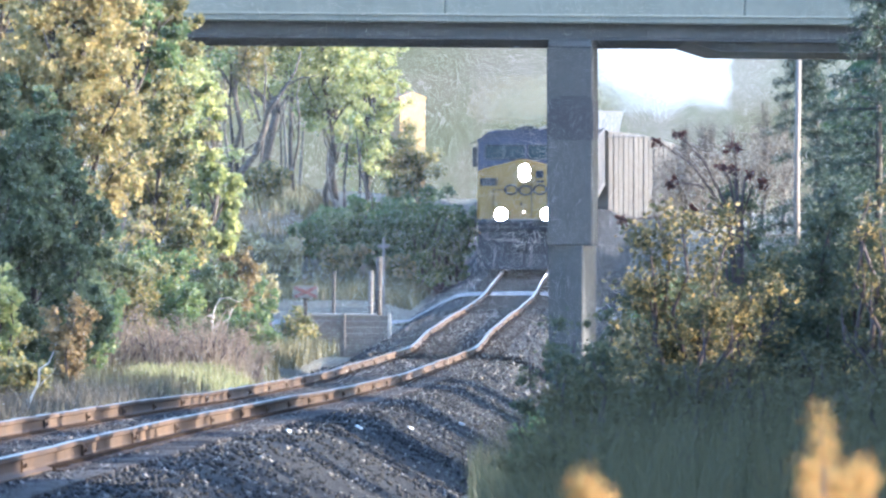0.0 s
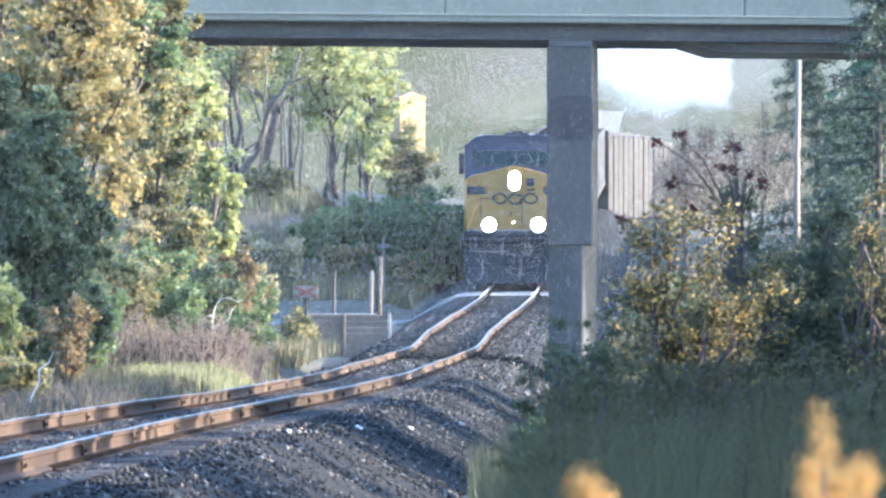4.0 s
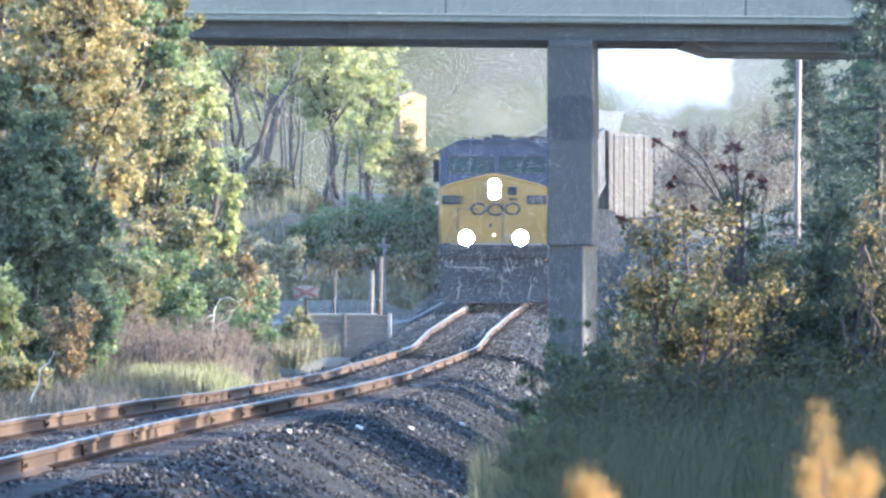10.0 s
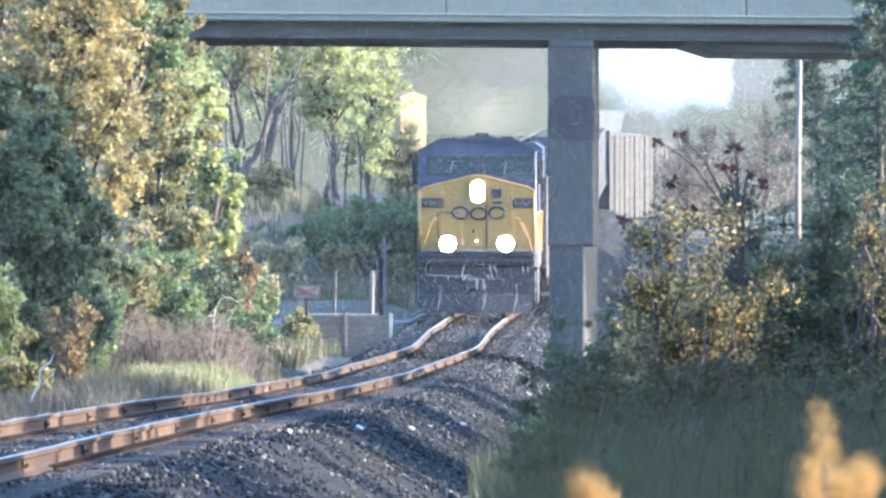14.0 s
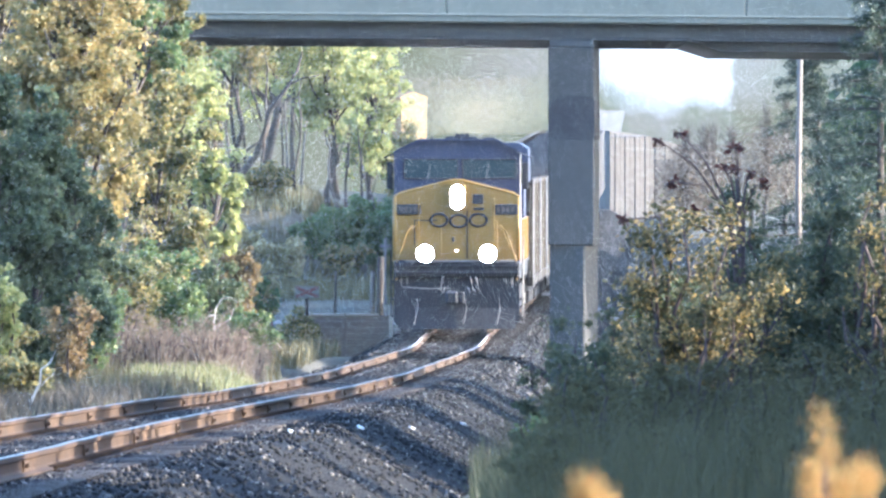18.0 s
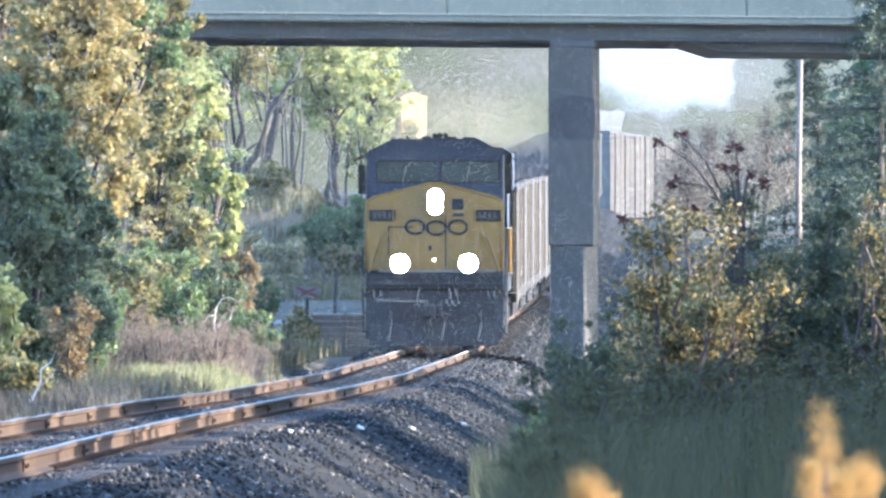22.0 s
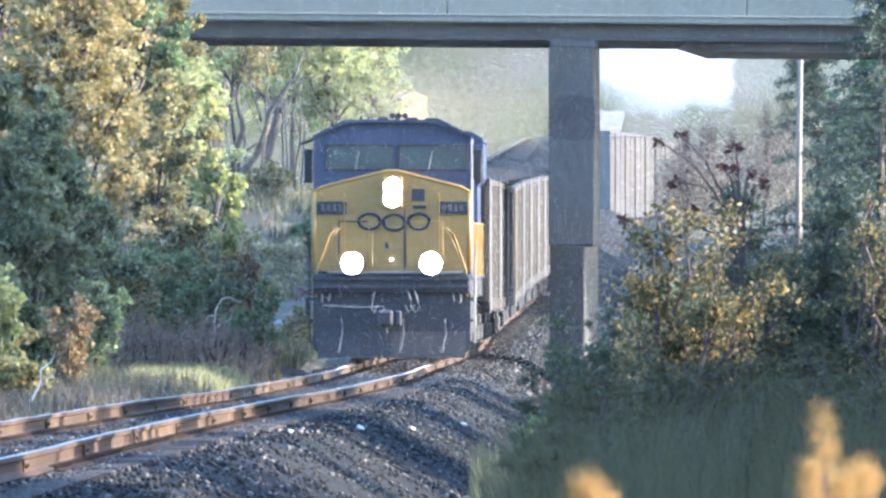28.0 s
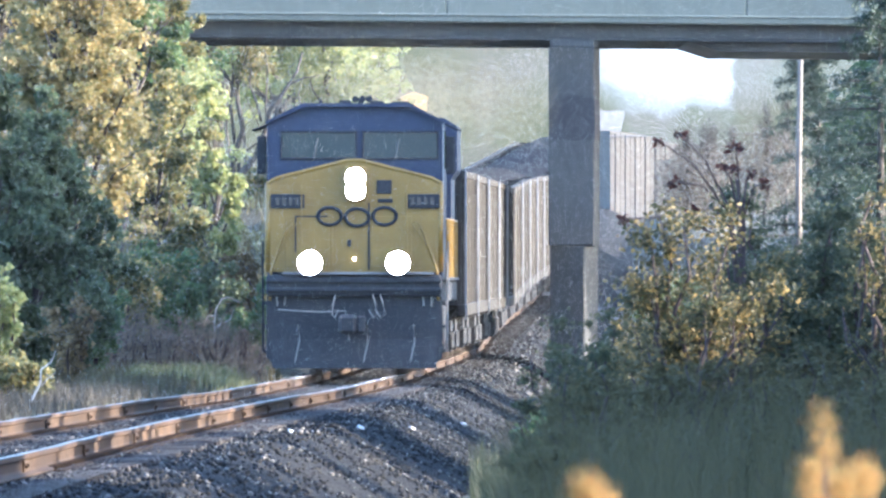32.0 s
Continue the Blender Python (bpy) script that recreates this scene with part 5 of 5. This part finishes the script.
    part("cab_front_panel", G().add([(0.16, 1.44, 3.70), (1.48, 1.44, 3.70), (1.48, 1.44, 3.31), (0.30, 1.44, 3.63)], [(0, 1, 2, 3)]).add([(0.16, 1.46, 3.70), (1.48, 1.46, 3.70), (1.48, 1.46, 3.31), (0.30, 1.46, 3.63)], [(3, 2, 1, 0)]), BLUE, cab)
    for x0, x1 in ((-1.26, 0.0), (0.14, 1.40)):
        wnd = part("windshield", G().box(x0, x1, 1.425, 1.455, 3.72, 4.16, 0.02), GLASS, cab, "dark windshield pane")
        part("window_seal", G().box(x0 - 0.03, x1 + 0.03, 1.415, 1.447, 4.15, 4.19, 0.008).box(x0 - 0.03, x1 + 0.03, 1.415, 1.447, 3.69, 3.73, 0.008)
             .box(x0 - 0.03, x0, 1.415, 1.447, 3.73, 4.15, 0.008).box(x1, x1 + 0.03, 1.415, 1.447, 3.73, 4.15, 0.008), BLACK, wnd)
        part("wiper", G().tube([(x0 + 0.55, 1.40, 3.70), (x0 + 0.62, 1.405, 4.06)], 0.009, 5), HOSE, wnd)
    for s in (-1, 1):
        part("side_window", G().box(s * 1.49, s * 1.515, 2.2, 3.0, 3.55, 4.2, 0.01), GLASS, cab)
        part("side_window", G().box(s * 1.49, s * 1.515, 3.2, 3.9, 3.55, 4.2, 0.01), GLASS, cab)
        mr = part("mirror", G().box(s * 1.54, s * 1.70, 1.9, 1.98, 3.45, 4.10, 0.02), BLACK, cab, "tall side mirror")
        part("awning", G().box(s * 1.50, s * 1.80, 1.9, 3.9, 4.24, 4.27, 0.008, Matrix.Rotation(radians(s * 22), 3, "Y")), BLACK, cab)
        # right edge pale to imitate its sunlit rim; the left stays blue
        part("corner_post", G().tube([(s * 1.505, 1.44, 1.75), (s * 1.505, 1.44, 4.33)], 0.014, 6), GREYP if s > 0 else BLUE, cab, "corner edge coloured pale as if sunlit" if s > 0 else "")
    for bx, bz, w in ((-0.62, 4.70, 0.06), (-0.2, 4.69, 0.2), (0.05, 4.72, 0.05), (0.35, 4.68, 0.24), (0.75, 4.67, 0.3)):
        part("roof_fitting", G().box(bx - w / 2, bx + w / 2, 2.2, 2.6, 4.6, bz + 0.03, 0.015), BLACK, cab)
    horn = part("horn", G().tube([(0.1, 2.6, 4.62), (0.1, 2.6, 4.74)], 0.02, 6), BLACK, cab)
    for q in (-0.12, 0, 0.12):
        part("trumpet", G().tube([(0.1 + q, 2.2, 4.74), (0.1 + q, 2.62, 4.74)], [0.06, 0.02], 8), BLACK, horn)
    # hood
    part("long_hood", G().prism([(-0.92, 1.62), (0.92, 1.62), (0.92, 4.35), (0.6, 4.52), (-0.6, 4.52), (-0.92, 4.35)], 4.6, 16.2), BLUE, L, "dark blue engine hood")
    rad = part("radiator", G().prism([(-1.42, 1.69), (1.42, 1.69), (1.42, 3.45), (1.53, 3.6), (1.53, 4.40), (1.3, 4.55), (-1.3, 4.55), (-1.53, 4.40), (-1.53, 3.6), (-1.42, 3.45)], 16.2, 20.9), BLUE, L, "overhanging radiator section")
    for s in (-1, 1):
        part("equipment_cabinet", G().box(s * 0.95, s * 1.46, 4.62, 8.2, 1.69, 3.75, 0.04), BLUE, L, "tall equipment cabinet behind the cab")
        part("vertical_grab", G().tube([(s * 0.90, 0.40, 2.0), (s * 0.90, 0.34, 2.05), (s * 0.90, 0.34, 3.2), (s * 0.90, 0.40, 3.25)], 0.014, 5), YELLOW, L)
    part("exhaust_stack", G().box(-0.35, 0.35, 9.2, 10.2, 4.5, 4.72, 0.03), BLACK, L)
    for k in range(10):
        for s in (-1, 1):
            part("hood_door", G().box(s * 0.915, s * 0.935, 4.8 + k * 1.12, 5.75 + k * 1.12, 1.75, 3.9, 0.008), BLUE, L)
    part("walkway", G().box(-1.5, 1.5, 4.6, 21.4, 1.62, 1.68, 0.01), BLACK, L)
    for s in (-1, 1):
        for k in range(13):
            y = 4.9 + k * 1.3
            part("stanchion", G().tube([(s * 1.47, y, 1.66), (s * 1.47, y, 2.7)], 0.018, 5), YELLOW, L)
        part("handrail", G().tube([(s * 1.47, 4.7, 2.7), (s * 1.47, 20.6, 2.7)], 0.018, 5), YELLOW, L)
        part("front_handrail", G().tube([(s * 1.05, 0.30, 2.60), (s * 1.18, 0.26, 2.45), (s * 1.42, 0.28, 1.78), (s * 1.44, 0.30, 1.28)], 0.022, 6), YELLOW, L, "yellow front handrail", True)
        part("front_handrail", G().tube([(s * 0.98, 0.32, 2.60), (s * 1.10, 0.30, 2.45), (s * 1.42, 0.32, 1.80)], 0.013, 6), YELLOW, L, "", True)
        part("grab_iron", G().tube([(s * 1.15, 0.33, 1.55), (s * 1.15, 0.28, 1.50), (s * 1.19, 0.28, 1.22), (s * 1.19, 0.34, 1.20)], 0.014, 5), HOSE, L)
        part("grab_iron", G().tube([(s * 1.32, 0.33, 1.52), (s * 1.32, 0.28, 1.47), (s * 1.32, 0.28, 1.20), (s * 1.32, 0.34, 1.18)], 0.014, 5), HOSE, L)
        st = part("step_well", G().box(s * 1.38, s * 1.55, 0.75, 1.45, 0.38, 0.44, 0.01).box(s * 1.38, s * 1.55, 0.75, 1.45, 0.80, 0.86, 0.01).box(s * 1.38, s * 1.55, 0.75, 1.45, 1.2, 1.26, 0.01), BLACK, L)
        # left rails coloured black to imitate shade, right ones grey
        part("step_rail", G().tube([(s * 1.57, 0.8, 0.4), (s * 1.58, 0.78, 1.9), (s * 1.57, 0.8, 2.15)], 0.016, 6), HOSE if s > 0 else BLACK, st)
        part("step_rail", G().tube([(s * 1.58, 1.5, 0.4), (s * 1.59, 1.5, 2.3)], 0.016, 6), HOSE if s > 0 else BLACK, st)
        part("fuel_tank_side", G().box(s * 0.6, s * 1.4, 8.6, 13.4, 0.45, 1.25, 0.12), BLACK, L)
        side_frame(L, s, 2.9, 6.7, 0.53)
        side_frame(L, s, 15.3, 19.1, 0.53)
    cp = part("coupler", G().box(-0.13, 0.13, -0.05, 0.5, 0.74, 1.0, 0.04).box(-0.26, 0.05, -0.32, 0.0, 0.70, 1.04, 0.06).box(0.06, 0.2, -0.28, -0.02, 0.72, 1.02, 0.05), BLACK, L, "steel knuckle coupler")
    part("cut_lever", G().tube([(-1.3, 0.2, 1.12), (-0.6, 0.16, 1.08), (-0.15, 0.1, 1.1), (-0.08, 0.05, 0.6)], 0.014, 5), HOSE, cp)
    for hx, w in ((0.30, 0.10), (0.42, 0.12), (-0.30, -0.08)):
        part("air_hose", G().tube([(hx, 0.3, 1.45), (hx + w * 0.6, 0.12, 1.25), (hx + w, 0.08, 1.05), (hx + w * 0.3, 0.1, 0.98), (hx - w * 0.4, 0.12, 1.12)], 0.015, 6), HOSE, L, "grey looped air hose", True)
    for hx in (0.22, 1.02, -0.95):
        part("brake_hose", G().tube([(hx, 0.3, 0.85), (hx + 0.02, 0.15, 0.6), (hx - 0.04, 0.08, 0.3), (hx - 0.06, 0.08, 0.22)], 0.013, 6), HOSE, L, "hanging brake hose", True)
    for y in (2.9, 4.8, 6.7, 15.3, 17.2, 19.1):
        wheelset(L, y, 0.53)
    return L


def hopper_car():
    C = thing("hopper_car", Matrix(), "open-topped ribbed steel coal hopper car loaded with coal", "freight car", "cars of the train")
    ln, w, z0_, z1_ = 15.2, 1.49, 1.15, 3.62
    for s in (-1, 1):
        part("side_sheet", G().box(s * w - 0.02, s * w + 0.02, 0.5, ln - 0.5, z0_, z1_, 0.006), CARS, C)
        part("top_chord", G().box(s * w - 0.07, s * w + 0.09, 0.45, ln - 0.45, z1_ - 0.12, z1_ + 0.02, 0.02), CARS, C)
        part("side_sill", G().box(s * w - 0.06, s * w + 0.10, 0.1, ln - 0.1, z0_ - 0.2, z0_ + 0.03, 0.02), CARS, C)
        for k in range(14):
            y = 0.75 + k * (ln - 1.5) / 13
            part("rib", G().box(s * w + s * 0.02, s * (w + 0.07), y - 0.055, y + 0.055, z0_, z1_ - 0.1, 0.015), CARS, C)
        side_frame(C, s, 1.6, 3.35, 0.46)
        side_frame(C, s, ln - 3.35, ln - 1.6, 0.46)
        part("ladder", G().tube([(s * (w + 0.1), 0.3, 0.9), (s * (w + 0.1), 0.3, z1_)], 0.015, 5).tube([(s * (w + 0.1), 0.62, 0.9), (s * (w + 0.1), 0.62, z1_)], 0.015, 5), GREYP, C)
    for y in (0.5, ln - 0.5):
        part("end_sheet", G().box(-w, w, y - 0.02, y + 0.02, z0_, z1_, 0.006), CARS, C)
    for q in range(4):
        y = 2.6 + q * 3.35
        part("hopper_chute", G().add([(-w, y - 1.4, z0_), (w, y - 1.4, z0_), (w, y + 1.4, z0_), (-w, y + 1.4, z0_), (-0.7, y - 0.35, 0.45), (0.7, y - 0.35, 0.45), (0.7, y + 0.35, 0.45), (-0.7, y + 0.35, 0.45)],
                                     [(0, 1, 5, 4), (1, 2, 6, 5), (2, 3, 7, 6), (3, 0, 4, 7), (4, 5, 6, 7)]), CARS, C)
    g = G()
    nx, ny = 7, 22
    for j in range(ny):
        for i_ in range(nx):
            a, b = -1 + 2 * i_ / (nx - 1), -1 + 2 * j / (ny - 1)
            z = z1_ - 0.25 + 0.5 * (1 - a * a) * (1 - b ** 6) + 0.06 * noise.noise(Vector((a * 4, b * 14, 2)))
            g.v.append((a * (w - 0.04), ln / 2 + b * (ln / 2 - 0.55), z))
    for j in range(ny - 1):
        for i_ in range(nx - 1):
            k = j * nx + i_
            g.f.append((k, k + 1, k + 1 + nx, k + nx))
            g.m.append(0)
    part("coal_load", g, COAL, C, "heaped black coal", True)
    part("centre_sill", G().box(-0.18, 0.18, -0.35, ln + 0.35, 0.72, 1.0, 0.02), BLACK, C)
    for y in (1.6, 3.35, ln - 3.35, ln - 1.6):
        wheelset(C, y, 0.46)
    return C


SMOKE = flake_material("brown_diesel_smoke", (0.33, 0.30, 0.205))


def exhaust_plume():
    """Thin smoke that trails from the stack over the cars, in puffs that widen and thin out."""
    E = thing("exhaust_smoke", Matrix(), "thin brown diesel smoke trailing from the stack over the cars", "smoke")
    rg = np.random.default_rng(950)
    for k in range(13):
        y, w = 10.0 + 9.0 * k, min(0.35 + 0.32 * k, 2.1)
        n = 7200 + 1000 * k
        p = rg.normal(size=(n, 3)) * (w * 0.8, 4.5, 0.36 + 0.05 * min(k, 6)) + (0, y, 5.05 + 0.05 * min(k, 6))
        p = p[(p[:, 2] > 4.75) & (p[:, 2] < 6.35) & (p[:, 1] > 9.8) & (np.abs(p[:, 0]) < 2.9)]
        part("puff", motes("puff", p, 0.006, SMOKE, 960 + k), SMOKE, E)
    return E


loco = locomotive()
plume = exhaust_plume()
car0 = hopper_car()
CAR_LEN, N_CARS, FIRST = 15.9, 24, 22.4
train = [(loco, 0.0, 4.8, 17.2)]
for k in range(N_CARS):
    c = car0 if k == 0 else copy_thing(car0, Matrix())
    if k > 0:
        old = list(car0.children_recursive)
        new_ = list(c.children_recursive)
        for a, b in zip(old, new_):
            for ob, y, r in list(SPIN):
                if ob is a:
                    SPIN.append((b, y, r))
    train.append((c, FIRST + k * CAR_LEN, 2.5, 12.7))


def front_at(t):
    """Distance of the locomotive's nose along the line."""
    return 570.6 - 8.486 * t


def riding(d, off, b0, b1):
    """Pose of a vehicle whose front is off metres behind the nose at d and whose trucks stand b0 and b1 behind its front."""
    a, b = d + off + b0, d + off + b1
    pa = Vector((track_x(a), a, track_z(a)))
    pb = Vector((track_x(b), b, track_z(b)))
    v = (pb - pa).normalized()
    yaw, pitch = math.atan2(v.x, v.y), math.asin(v.z)
    o = pa - v * b0
    return pose(o.x, o.y, o.z, math.degrees(pitch), 0, -math.degrees(yaw))


def small_bird():
    B = thing("bird", pose(8.41, 412, ground_z(8.39, 412) + 8.66), "small dark brown bird with spread wings", "bird")
    part("body", G().tube([(-0.12, 0, 0.01), (-0.10, 0, 0.015), (-0.04, 0, 0.005), (0.04, 0, 0.0), (0.09, 0, 0.01)], [0.012, 0.028, 0.04, 0.034, 0.012], 8), TWIG, B, "", True)
    part("beak", G().tube([(-0.125, 0, 0.01), (-0.15, 0, 0.004)], [0.008, 0.002], 5), BLACK, B)
    part("tail", G().box(0.085, 0.17, -0.025, 0.025, 0.005, 0.013, 0.002), TWIG, B)
    for s in (-1, 1):
        part("wing", G().add([(-0.06, s * 0.03, 0.02), (0.04, s * 0.03, 0.02), (0.05, s * 0.16, 0.07), (0.0, s * 0.2, 0.075), (-0.06, s * 0.14, 0.06),
                              (-0.06, s * 0.03, 0.008), (0.04, s * 0.03, 0.008), (0.05, s * 0.16, 0.062), (0.0, s * 0.2, 0.07), (-0.06, s * 0.14, 0.05)],
                             [(0, 1, 2, 3, 4), (9, 8, 7, 6, 5), (0, 5, 6, 1), (1, 6, 7, 2), (2, 7, 8, 3), (3, 8, 9, 4), (4, 9, 5, 0)]), TWIG, B)
    return B


bird = small_bird()


def motions():
    perch, rest = pose(8.41, 412, ground_z(8.39, 412) + 8.66), pose(-16, 426, ground_z(-16, 426) + 0.04)
    walk(bird, [(0.0, perch), (24.2, perch), (24.5, pose(7.6, 407, 5.9)), (24.7, pose(6.2, 405, 4.7)), (24.9, pose(3.05, 405, 4.75)), (25.0, pose(0.98, 405, 5.2)), (25.1, pose(-1.1, 405, 5.66)),
                (25.2, pose(-3.12, 405, 6.24)), (25.4, pose(-7.0, 407, 7.2)), (25.8, pose(-12.5, 415, 5.0)), (26.6, rest), (32.0, rest)])
    for th, off, b0, b1 in train:
        walk(th, [(t, riding(front_at(t), off, b0, b1)) for t in range(33)])
    walk(plume, [(t, riding(front_at(t), 0.0, 4.8, 17.2)) for t in range(33)])
    for ob, y, r in SPIN:
        step = 1.0 / 15
        rows, k = [], 0
        t = 0.0
        while t < 32.0 + step / 2:
            tt = min(t, 32.0)
            rows.append((tt, pose(0, y, r, math.degrees(8.486 * tt / r) % 360.0)))
            t += step
        walk(ob, rows)


motions()
